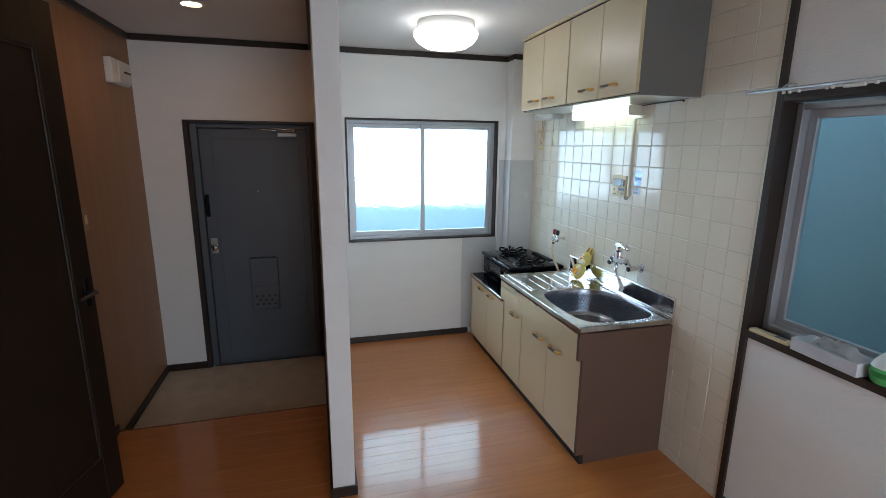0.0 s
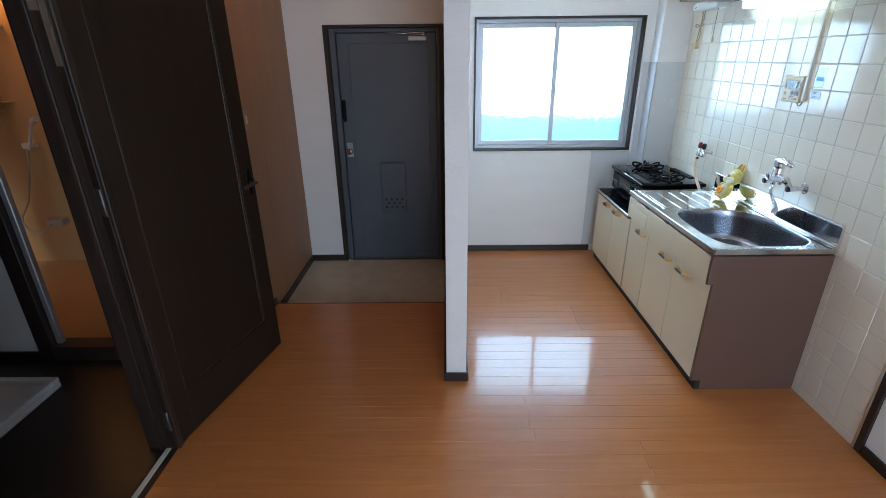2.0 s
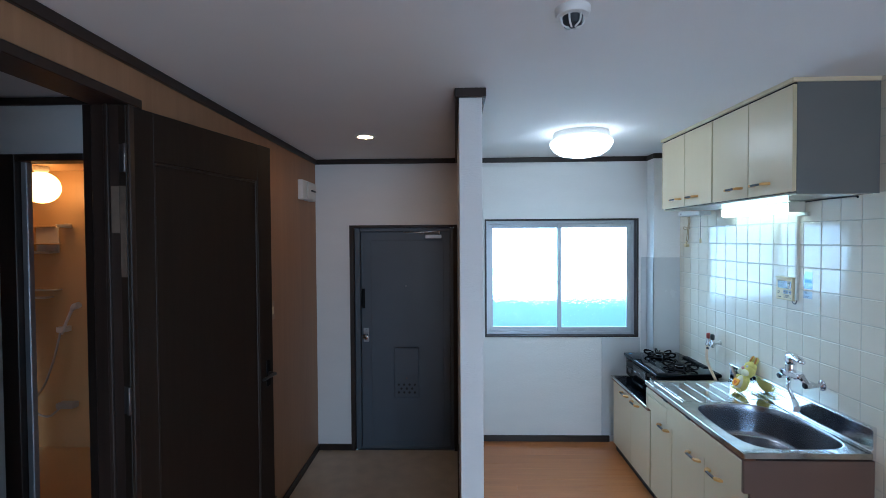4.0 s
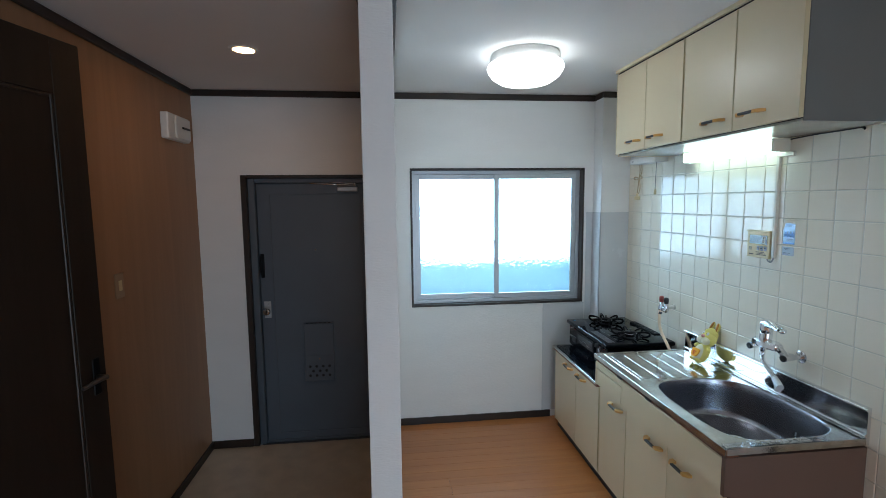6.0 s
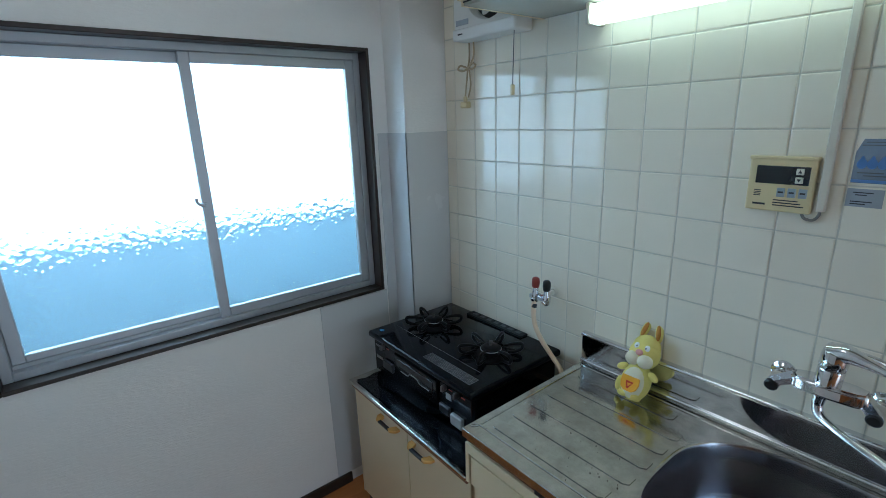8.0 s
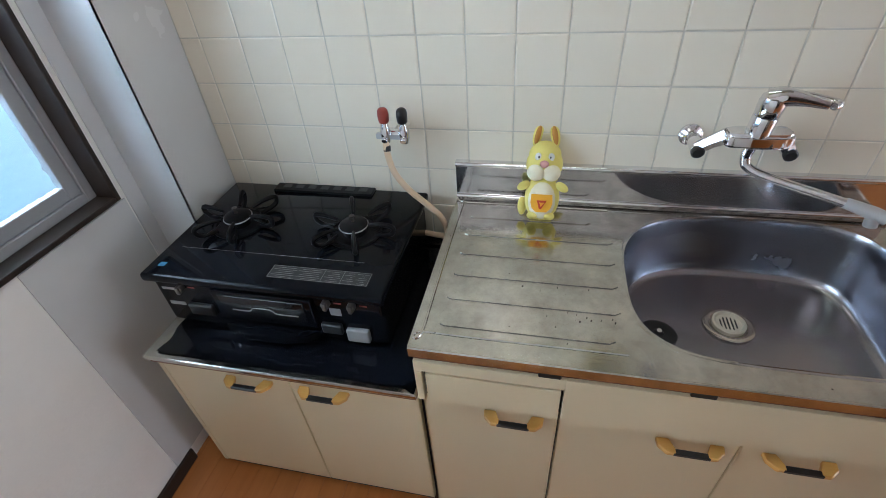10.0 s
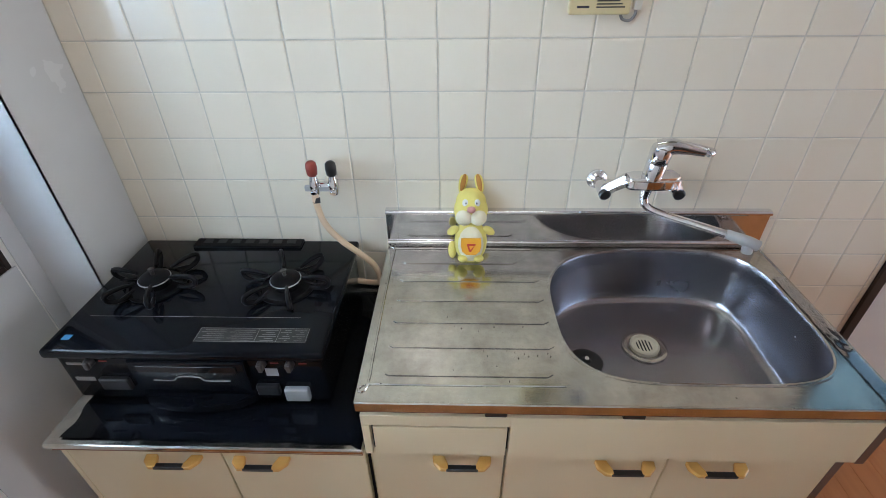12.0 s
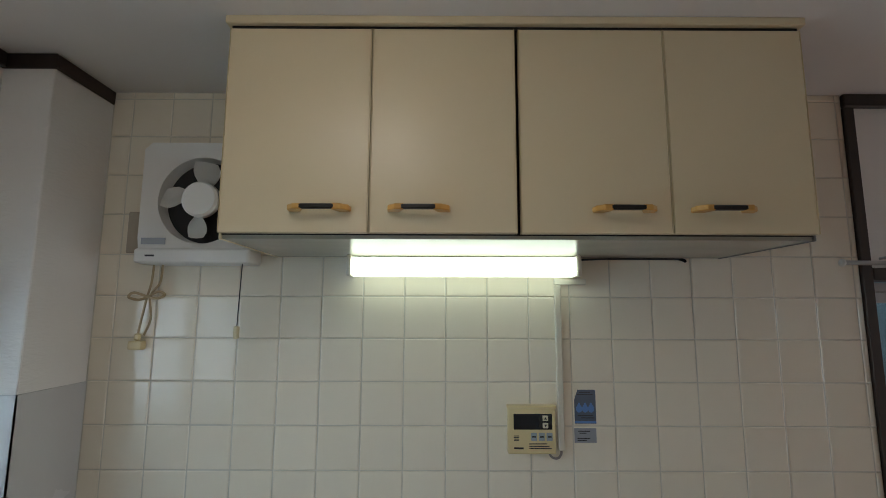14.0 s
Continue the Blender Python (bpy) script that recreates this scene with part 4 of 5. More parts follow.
box(bm, x0 - 0.002, x0 + 0.004, y0, y1, ZT - 0.024, ZT + 0.0025, 0.002)
box(bm, x0 + 0.004, x1, y0 - 0.002, y0 + 0.004, ZT - 0.024, ZT + 0.0025, 0.002)
part("front_lip", bm, STEEL, top)
# drainboard ribs
for k in range(6):
    xr = 2.445 + k * 0.078
    ya = 5.225 + (0.05 if k in (0, 5) else 0.0) - (0.035 if k == 0 else 0)
    bm = bmesh.new()
    w = 0.027
    pts = [(xr - w, ya + 0.012), (xr - w, 5.578), (xr - w + 0.006, 5.591), (xr + w - 0.006, 5.591), (xr + w, 5.578), (xr + w, ya + 0.012), (xr + w - 0.010, ya - 0.004), (xr - w + 0.010, ya - 0.004)]
    prism(bm, pts, ZT - 0.002, ZT + 0.0022)
    bmesh.ops.bevel(bm, geom=[e for e in bm.edges if all(v.co.z > ZT for v in e.verts)], offset=0.0045, segments=2, affect="EDGES")
    part("drain_rib", bm, STEEL, top)
bm = bmesh.new()
pipe(bm, [(2.885, 5.23, ZT + 0.0005), (2.885, 5.60, ZT + 0.0005), (2.872, 5.616, ZT + 0.0005), (2.42, 5.616, ZT + 0.0005), (2.402, 5.60, ZT + 0.0005), (2.402, 5.22, ZT + 0.0005)], 0.003, 6)
part("drain_edge", bm, STEEL, top, "", True)
bm = bmesh.new()
spots = random.Random(31)
for k in range(46):
    xs, ys = spots.gauss(2.50, 0.05), spots.gauss(5.33, 0.08)
    if not (2.41 < xs < 2.88 and 5.22 < ys < 5.59):
        continue
    r = spots.uniform(0.0007, 0.0019)
    lathe(bm, [(r, 0.0), (r * 0.7, 0.0006), (0.0, 0.0007)], pose(xs, ys, ZT + 0.0014, 0, 0, spots.uniform(0, 180)) @ Matrix.Diagonal((1, spots.uniform(0.6, 2.0), 1, 1)), 6)
tagged(part("rust_specks", bm, RUST, top), "brown rust specks on the steel", kind="stuff")

bm = bmesh.new()
grid = []
for i in range(41):
    line = []
    for j in range(9):
        xs, ys = 2.362 + 0.40 * i / 40, SY0 + 0.003 + 0.030 * j / 8
        zs = ZT + 0.0028 + 0.0016 * noise.noise((xs * 45, ys * 60, 2.0)) + 0.0008 * noise.noise((xs * 130, ys * 130, 7.0))
        line.append(bm.verts.new((xs, ys + 0.006 * noise.noise((xs * 25, 1.0, 0.0)) * (j / 8), zs)))
    grid.append(line)
for la, lb in zip(grid, grid[1:]):
    for j in range(8):
        bm.faces.new((la[j], lb[j], lb[j + 1], la[j + 1]))
bmesh.ops.solidify(bm, geom=list(bm.faces), thickness=0.0012)
part("edge_tape", bm, CHROME, top, "crinkled silver tape along the end", True)

stopper = thing("sink_strainer_cap", (2.622, 5.106, ZT - 0.17), "black rubber drain cap lying in the sink", "drain cap")
part("cap", lathe(bmesh.new(), [(0.0, 0.0), (0.040, 0.0), (0.042, 0.006), (0.034, 0.010), (0.012, 0.006), (0.008, 0.012), (0.0, 0.012)], pose(2.622, 5.104, ZT - 0.170, 5, 4, 0), 32), BLACK, stopper, "", True)
part("centre", lathe(bmesh.new(), [(0.0, 0.0), (0.006, 0.0), (0.005, 0.004), (0.0, 0.005)], pose(2.622, 5.104, ZT - 0.159), 16), WHITEPL, stopper, "", True)


# stove
def stove():
    s = thing("gas_stove", (2.68, 6.03, 0.612), "black enamel two-burner gas stove with a grill", "gas stove")
    Y0, Y1 = 5.722, 6.344
    part("body", block(2.480, 2.890, Y0 + 0.010, Y1 - 0.010, 0.636, 0.765, 0.010, 3), ENAMEL, s, "black steel body")
    for x in (2.51, 2.86):
        for y in (Y0 + 0.05, Y1 - 0.05):
            bm = bmesh.new()
            rod(bm, (x, y, 0.626), (x, y, 0.644), 0.016)
            part("foot", bm, BLACK, s, "", True)
    bm = block(2.462, 2.905, Y0, Y1, 0.765, 0.787, 0.008, 3)
    plate = part("top_plate", bm, ENAMEL, s, "glossy black top plate", True)
    bm = block(2.862, 2.903, 5.880, 6.190, 0.785, 0.7925, 0.002, 2)
    vent = part("vent_cover", bm, IRON, s, "black grill vent cover")
    for k in range(7):
        part("vent_slot", block(2.876, 2.896, 5.900 + k * 0.040, 5.925 + k * 0.040, 0.7922, 0.7935, 0.0004), BLACK, vent)
    for by in (6.199, 5.866):
        bx = 2.690
        bm = bmesh.new()
        lathe(bm, [(0.062, 0.0), (0.060, 0.004), (0.040, 0.005), (0.036, 0.004), (0.0, 0.004)], pose(bx, by, 0.786), 36)
        lathe(bm, [(0.030, 0.0), (0.030, 0.014), (0.036, 0.016), (0.036, 0.022), (0.028, 0.028), (0.010, 0.029), (0.0, 0.029)], pose(bx, by, 0.789), 36)
        br = part("burner", bm, IRON, s, "black burner head", True)
        bm = bmesh.new()
        pipe(bm, [(bx + 0.0372 * math.cos(k * math.pi / 10), by + 0.0372 * math.sin(k * math.pi / 10), 0.808) for k in range(21)], 0.0014, 6, 2)
        part("burner_ring", bm, SILVER, br, "bright burner ring", True)
        bm = bmesh.new()
        lathe(bm, [(0.0045, 0.0), (0.0045, 0.012), (0.007, 0.014), (0.007, 0.017), (0.0, 0.018)], pose(bx, by, 0.816), 16)
        part("sensor", bm, DARKMETAL, br, "metal temperature sensor", True)
        bm = bmesh.new()
        lathe(bm, [(0.070, 0.0), (0.071, 0.004), (0.064, 0.005), (0.063, 0.0)], pose(bx, by, 0.787), 40)
        gr = part("trivet", bm, IRON, s, "black iron trivet", True)
        for k in range(6):
            a = math.radians(22 + 60 * k)
            ca, sa = math.cos(a), math.sin(a)

            def q(r, z, w=0.0):
                return (bx + r * ca - w * sa, by + r * sa + w * ca, z)
            bm = bmesh.new()
            pipe(bm, [q(0.060, 0.791), q(0.090, 0.795), q(0.110, 0.804), q(0.110, 0.819), q(0.080, 0.821), q(0.044, 0.815)], [0.0048, 0.0058, 0.0066, 0.0064, 0.0056, 0.0036], 8, 5)
            pipe(bm, [q(0.100, 0.794, 0.004), q(0.050, 0.806, 0.004)], [0.003, 0.0025], 6, 2)
            part("prong", bm, IRON, gr, "", True)
    # front
    X = 2.480
    bm = block(X - 0.010, X + 0.004, 5.905, 6.170, 0.672, 0.755, 0.004, 2)
    door = part("grill_door", bm, ENAMEL, s, "black grill door")
    part("grill_glass", block(X - 0.0125, X - 0.009, 5.925, 6.150, 0.692, 0.744, 0.001), DARKGLASS, door, "dark grill window")
    bm = bmesh.new()
    pipe(bm, [(X - 0.014, 5.945, 0.708), (X - 0.014, 6.0, 0.708), (X - 0.014, 6.015, 0.718), (X - 0.014, 6.06, 0.718), (X - 0.014, 6.075, 0.708), (X - 0.014, 6.12, 0.708)], 0.0014, 6, 4)
    part("print", bm, PRINT, door, "grey line print", True)
    bm = bmesh.new()
    prism(bm, [(X - 0.004, 5.90), (X - 0.030, 5.935), (X - 0.040, 5.985), (X - 0.042, 6.037), (X - 0.040, 6.09), (X - 0.030, 6.14), (X - 0.004, 6.175)], 0.640, 0.662)
    bmesh.ops.bevel(bm, geom=list(bm.edges), offset=0.003, segments=2, affect="EDGES")
    part("grill_handle", bm, ENAMEL, door, "curved black grill handle", True)
    for y in (6.255, 5.868, 5.805):
        bm = bmesh.new()
        rod(bm, (X + 0.002, y, 0.747), (X - 0.014, y, 0.747), 0.010)
        k = part("lever", bm, DARKMETAL, s, "silver flame lever", True)
        part("lever_tip", block(X - 0.020, X - 0.012, y - 0.006, y + 0.004, 0.738, 0.756, 0.002, 2), DARKMETAL, k)
        part("scale_print", block(X - 0.0012, X + 0.001, y - 0.036, y - 0.018, 0.7455, 0.7485), RED, k, "faded red scale print")
    part("button", block(X - 0.012, X + 0.002, 6.185, 6.255, 0.672, 0.704, 0.003), BLACK, s, "black press button")
    part("button", block(X - 0.012, X + 0.002, 5.842, 5.895, 0.662, 0.690, 0.003), BLACK, s, "black press button")
    part("battery_box", block(X - 0.014, X + 0.002, 5.775, 5.832, 0.648, 0.682, 0.004, 2), SILVER, s, "silver press button")
    part("label", block(X - 0.0012, X + 0.001, 5.838, 5.866, 0.712, 0.732), STICKER2, s, "small pale label")
    part("label", block(X - 0.0012, X + 0.001, 6.28, 6.315, 0.735, 0.742), PRINT, s, "small grey print")
    part("label", block(X - 0.0012, X + 0.001, 6.27, 6.315, 0.690, 0.700), PRINT, s, "small grey print")
    part("logo", block(2.498, 2.513, 6.296, 6.314, 0.7868, 0.7878), CYAN, s, "small blue mark")
    # caution label with bars of writing
    def on_label(x0, x1, y0, y1, lift):
        return block(x0, x1, 5.770 + (y0 - 5.770) * 1.14, 5.770 + (y1 - 5.770) * 1.14, 0.7868, lift)
    lab = part("caution_label", on_label(2.497, 2.541, 5.768, 5.987, 0.7873), BLACK, s, "caution label with fine grey print")
    for x0, x1, y0, y1 in ((2.498, 2.4988, 5.769, 5.986), (2.5392, 2.540, 5.769, 5.986), (2.4988, 2.5392, 5.769, 5.7698), (2.4988, 2.5392, 5.9852, 5.986), (2.4988, 2.5392, 5.868, 5.8688), (2.4988, 2.5392, 5.826, 5.8268)):
        part("label_border", on_label(x0, x1, y0, y1, 0.7876), PRINT, lab)
    for r in range(6):
        for a, b in ((5.773, 5.798), (5.801, 5.823), (5.830, 5.864), (5.873, 5.925), (5.930, 5.981)):
            sh = 0.006 * ((r * 7 + int(a * 1000)) % 3)
            part("print_bar", on_label(2.5020 + r * 0.0062, 2.5029 + r * 0.0062, a + sh * 0.4, b - sh, 0.7876), PRINT, lab)
    part("score_line", block(2.5755, 2.5763, 5.80, 6.30, 0.7868, 0.7874), PRINT, s, "faint line across the top plate")
    # the whole stove stands a little taller over its feet
    s.matrix_basis = Matrix.Translation((0, 0, 0.800)) @ Matrix.Diagonal((1, 1, 1.156, 1)) @ Matrix.Translation((0, 0, -0.787)) @ s.matrix_basis


stove()

# foil mat under the stove
mat_ob = thing("stove_mat", (2.66, 6.0, 0.612), "glossy dark sheet under the stove", "mat")
bm = bmesh.new()
grid = []
for i in range(27):
    line = []
    for j in range(37):
        u, v = i / 26, j / 36
        xs, ys = 2.380 + 0.515 * u, 5.652 + 0.666 * v
        edge = max(0.0, 1 - v * 24)
        zs = 0.6150 + 0.0012 * (noise.noise((xs * 16, ys * 9, 1.7)) + 1) + 0.0018 * max(0.0, noise.noise((xs * 5, ys * 5, 4.0))) * (1 - u) + 0.030 * edge ** 2
        line.append(bm.verts.new((xs + 0.004 * noise.noise((ys * 14, 0.5, 0)) * (1 - u), ys - 0.006 * edge + 0.012 * (v > 0.98) * noise.noise((xs * 20, 3, 1)), zs)))
    grid.append(line)
for la, lb in zip(grid, grid[1:]):
    for j in range(36):
        bm.faces.new((la[j], lb[j], lb[j + 1], la[j + 1]))
bmesh.ops.solidify(bm, geom=list(bm.faces), thickness=0.0008)
part("sheet", bm, FOIL, mat_ob, "", True)


# wall cabinets
def wall_cabinet(y0, y1, split, hys, side):
    c = thing("wall_cabinet", (2.74, (y0 + y1) / 2, 1.92), "cream two-door wall cabinet under the ceiling" + (" with grey side" if side else ""), "cabinet", "wall cabinets")
    part("body", block(2.573, 2.919, y0 + 0.003, y1 - 0.002, 1.924, 2.385), GAP, c)
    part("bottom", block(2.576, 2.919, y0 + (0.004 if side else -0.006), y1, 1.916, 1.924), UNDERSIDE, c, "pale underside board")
    if side:
        part("side_panel", block(2.570, 2.919, y0 - 0.002, y0 + 0.003, 1.914, 2.393, 0.001), GREYSIDE, c, "grey laminate side panel")
    else:
        part("side_panel", block(2.570, 2.919, y1 - 0.002, y1 + 0.003, 1.914, 2.393, 0.001), CREAM, c)
    for (a, b), hy in zip(((y0, split), (split, y1)), hys):
        dr = part("door", block(2.554, 2.571, a + 0.0025, b - 0.0025, 1.926, 2.384, 0.0018), CREAM, c)
        for e in (a + 0.0010, b - 0.0027):
            part("edge_band", block(2.5535, 2.5715, e, e + 0.0017, 1.926, 2.384), CREAMEDGE, dr, "yellowed edge band")
        handle(dr, 2.554, hy, 1.976)


wall_cabinet(4.588, 5.216, 4.895, (4.793, 5.0), True)
wall_cabinet(5.222, 5.852, 5.536, (5.430, 5.638), False)
val = thing("cabinet_top_board", (2.73, 5.22, 2.396), "cream filler board above the wall cabinets", "board")
part("board", block(2.546, 2.919, 4.580, 5.860, 2.393, 2.4115, 0.002), CREAM, val)
part("shadow_strip", block(2.560, 2.919, 4.590, 5.850, 2.385, 2.393), GAP, val)

# ---------------------------------------------------------------- on the tiled wall
T = 2.9205


def extractor_fan():
    f = thing("extractor_fan", (2.88, 6.05, 2.06), "white plastic kitchen extractor fan with pull cord", "fan")
    y0, y1, z0, z1 = 5.898, 6.206, 1.889, 2.226
    c = Vector((2.845, 6.046, 2.066))
    n, r = 48, 0.122
    bm = bmesh.new()
    inner, outer, deep, back = [], [], [], []
    for k in range(n):
        a = 2 * math.pi * (k + 0.5) / n
        ca, sa = math.cos(a), math.sin(a)
        inner.append(bm.verts.new((c.x + 0.012, c.y + r * ca, c.z + r * sa)))
        deep.append(bm.verts.new((c.x + 0.055, c.y + (r - 0.006) * ca, c.z + (r - 0.006) * sa)))
        t = min(((y1 - c.y) if ca > 0 else (c.y - y0)) / max(abs(ca), 1e-6), ((z1 - c.z) if sa > 0 else (c.z - 0.04 - z0)) / max(abs(sa), 1e-6))
        outer.append(bm.verts.new((c.x - 0.002, c.y + t * ca, c.z + t * sa)))
        back.append(bm.verts.new((T, c.y + t * ca, c.z + t * sa)))
    ring_faces(bm, inner, deep)
    ring_faces(bm, outer, inner)
    ring_faces(bm, back, outer)
    bmesh.ops.recalc_face_normals(bm, faces=bm.faces)
    part("front_panel", bm, WHITEPL, f, "", True)
    part("lower_lip", block(2.832, T, y0 - 0.002, y1 + 0.002, z0, z0 + 0.040, 0.008, 3), WHITEPL, f)
    part("mark", block(2.8312, 2.8325, 6.15, 6.175, 1.906, 1.911), INK, f)
    part("label", block(2.8415, 2.8435, 6.13, 6.195, 1.940, 1.958), STICKER2, f, "small printed label")
    bm = bmesh.new()
    lathe(bm, [(0.0, 0.0), (0.120, 0.0), (0.120, 0.006), (0.0, 0.006)], axis_to((1, 0, 0), (2.896, c.y, c.z)), 40)
    part("shutter", bm, BLACK, f, "black duct shutter")
    hub = bmesh.new()
    lathe(hub, [(0.050, 0.0), (0.050, 0.018), (0.044, 0.024), (0.0, 0.026)], axis_to((-1, 0, 0), (2.862, c.y, c.z)), 36)
    h = part("hub", hub, BLADE, f, "round fan hub", True)
    for k in range(4):
        a0 = math.radians(10 + 90 * k)
        bm = bmesh.new()
        rows = []
        for i in range(7):
            rr = 0.036 + 0.072 * i / 6
            wd = 0.13 + 0.31 * math.sin(math.pi * (0.12 + 0.74 * i / 6))
            row = []
            for j in range(6):
                u = j / 5 - 0.5
                a = a0 + u * wd * 1.9 - 0.10 * i / 6
                row.append(bm.verts.new((2.858 + 0.022 * u - (0.004 if i == 6 else 0), c.y + rr * math.cos(a), c.z + rr * math.sin(a))))
            rows.append(row)
        for ra, rb in zip(rows, rows[1:]):
            for j in range(5):
                bm.faces.new((ra[j], ra[j + 1], rb[j + 1], rb[j]))
        bmesh.ops.solidify(bm, geom=list(bm.faces), thickness=0.003)
        part("blade", bm, BLADE, h, "white fan blade", True)
    bm = bmesh.new()
    pipe(bm, [(2.86, 5.925, 1.889), (2.86, 5.928, 1.80), (2.86, 5.930, 1.72)], 0.0014, 6, 3)
    part("pull_cord", bm, INK, f, "thin pull cord")
    part("cord_weight", block(2.853, 2.867, 5.924, 5.937, 1.688, 1.722, 0.003), IVORY, f, "ivory cord weight")
    bm = bmesh.new()
    pipe(bm, [(2.90, 6.19, 1.889), (2.905, 6.196, 1.84), (2.905, 6.205, 1.80), (2.905, 6.212, 1.76), (2.905, 6.222, 1.70)], 0.0032, 8, 6)
    pipe(bm, [(2.90, 6.165, 1.889), (2.905, 6.172, 1.84), (2.905, 6.196, 1.802), (2.905, 6.190, 1.74), (2.905, 6.205, 1.695)], 0.0032, 8, 6)
    pipe(bm, [(2.902, 6.200, 1.800), (2.895, 6.235, 1.812), (2.895, 6.250, 1.800), (2.898, 6.225, 1.792), (2.902, 6.200, 1.800)], 0.0036, 8, 6)
    pipe(bm, [(2.902, 6.200, 1.802), (2.895, 6.168, 1.815), (2.895, 6.150, 1.806), (2.898, 6.172, 1.796), (2.902, 6.200, 1.800)], 0.0036, 8, 6)
    part("power_cord", bm, CORD, f, "tied-up ivory power cord", True)
    bm = block(2.893, 2.917, 6.202, 6.242, 1.655, 1.680, 0.005, 2)
    box(bm, 2.898, 2.912, 6.214, 6.230, 1.680, 1.700, 0.004)
    part("plug", bm, IVORY, f, "ivory mains plug")


extractor_fan()

socket = thing("wall_socket", (T, 6.268, 1.985), "old beige wall socket beside the fan", "socket")
part("plate", block(T - 0.006, T, 6.215, 6.285, 1.925, 2.045, 0.003), material("beige_socket_plate", (0.42, 0.36, 0.28), 0.45), socket)
part("face", block(T - 0.0085, T - 0.005, 6.222, 6.252, 1.968, 2.0, 0.002), WHITEPL, socket)
for y in (6.230, 6.242):
    part("slot", block(T - 0.0095, T - 0.008, y, y + 0.003, 1.978, 1.992), INK, socket)

feed = thing("lamp_cable", (2.91, 4.85, 1.905), "dark cable clipped along the tiles below the wall cabinet", "cable")
bm = bmesh.new()
pipe(bm, [(2.915, 5.004, 1.909), (2.9165, 4.90, 1.9128), (2.9165, 4.78, 1.9128), (2.9165, 4.70, 1.9128)], 0.0028, 8, 6)
part("sheath", bm, INK, feed, "", True)
bm = bmesh.new()
pipe(bm, [(2.9165, 4.705, 1.9125), (2.914, 4.692, 1.910), (2.912, 4.687, 1.904)], [0.003, 0.005, 0.0035], 10, 4)
part("end_sleeve", bm, IRON, feed, "short dark cable end", True)

ctl = thing("water_heater_control", (T, 5.137, 1.447), "yellowed water heater control panel on the tiles", "control panel")
part("case", block(T - 0.018, T, 5.072, 5.202, 1.384, 1.508, 0.004, 2), IVORY, ctl)
part("top_lip", block(T - 0.021, T, 5.070, 5.204, 1.503, 1.511, 0.002), IVORY, ctl)
part("display", block(T - 0.0195, T - 0.017, 5.082, 5.186, 1.448, 1.489, 0.0008), SCREEN, ctl, "dark display window")
for z, up in ((1.478, 1), (1.459, -1)):
    b = part("button", block(T - 0.0215, T - 0.0185, 5.093, 5.108, z - 0.007, z + 0.007, 0.0012), PALE, ctl, "pale arrow button")
    bm = bmesh.new()
    prism(bm, [(5.0965, z - 0.003 * up), (5.1045, z - 0.003 * up), (5.1005, z + 0.004 * up)], 0, 0.0006, Matrix(((0, 0, -1, T - 0.0214), (1, 0, 0, 0), (0, 1, 0, 0), (0, 0, 0, 1))))
    part("arrow", bm, INK, b, "dark arrow mark")
for y in (5.090, 5.111, 5.132):
    b = part("button", block(T - 0.0205, T - 0.0175, y - 0.008, y + 0.008, 1.419, 1.440, 0.0012), BUTTON, ctl, "grey-blue button")
    part("print_bar", block(T - 0.0210, T - 0.0203, y - 0.005, y + 0.005, 1.428, 1.432), INK, b)
for k in range(4):
    part("speaker_slot", block(T - 0.0188, T - 0.0178, 5.172, 5.186, 1.4185 + k * 0.004, 1.4205 + k * 0.004), INK, ctl)
part("print_bar", block(T - 0.0186, T - 0.0178, 5.160, 5.186, 1.3975, 1.402), INK, ctl)
for k in range(3):
    part("print_bar", block(T - 0.0186, T - 0.0178, 5.085 + 0.006 * k, 5.145, 1.398 + k * 0.006, 1.4005 + k * 0.006), INK, ctl)
bm = bmesh.new()
pipe(bm, [(T - 0.008, 5.090, 1.386), (T - 0.008, 5.082, 1.374), (T - 0.008, 5.066, 1.372), (T - 0.008, 5.057, 1.384), (T - 0.006, 5.057, 1.395)], 0.0032, 8, 6)
part("cable", bm, PRINT, ctl, "grey cable loop", True)

duct = thing("cable_duct", (T, 5.056, 1.62), "pale plastic cable duct on the tiles", "cable duct")
part("run", block(T - 0.014, T, 5.047, 5.064, 1.392, 1.838, 0.002), PALE, duct)
part("run", block(T - 0.014, T, 4.975, 5.064, 1.838, 1.856, 0.002), PALE, duct)

st = thing("sticker", (T, 4.986, 1.504), "blue and grey printed safety sticker", "sticker")
part("sheet", block(T - 0.0012, T, 4.957, 5.016, 1.460, 1.550), STICKER, st)
for k in range(3):
    bm = bmesh.new()
    yy = 4.970 + k * 0.0165
    outline = [(yy + 0.0085 * math.sin(a) * (1 if math.cos(a) < 0.3 else 0.6), 1.505 - 0.010 * math.cos(a + math.pi) * (1.7 if math.cos(a) > 0 else 1) - 0.006) for a in [2 * math.pi * i / 14 for i in range(14)]]
    prism(bm, outline, 0, 0.0005, Matrix(((0, 0, -1, T - 0.0012), (1, 0, 0, 0), (0, 1, 0, 0), (0, 0, 0, 1))))
    part("drop", bm, BLUEPRINT, st, "blue drop mark")
part("band", block(T - 0.0017, T - 0.001, 4.957, 5.016, 1.461, 1.467), BLUEPRINT, st)
for z, a, b in ((1.542, 4.972, 5.002), (1.536, 4.965, 5.008), (1.480, 4.966, 5.008), (1.474, 4.962, 4.998)):
    part("print_bar", block(T - 0.0017, T - 0.001, a, b, z, z + 0.0025), INK, st)
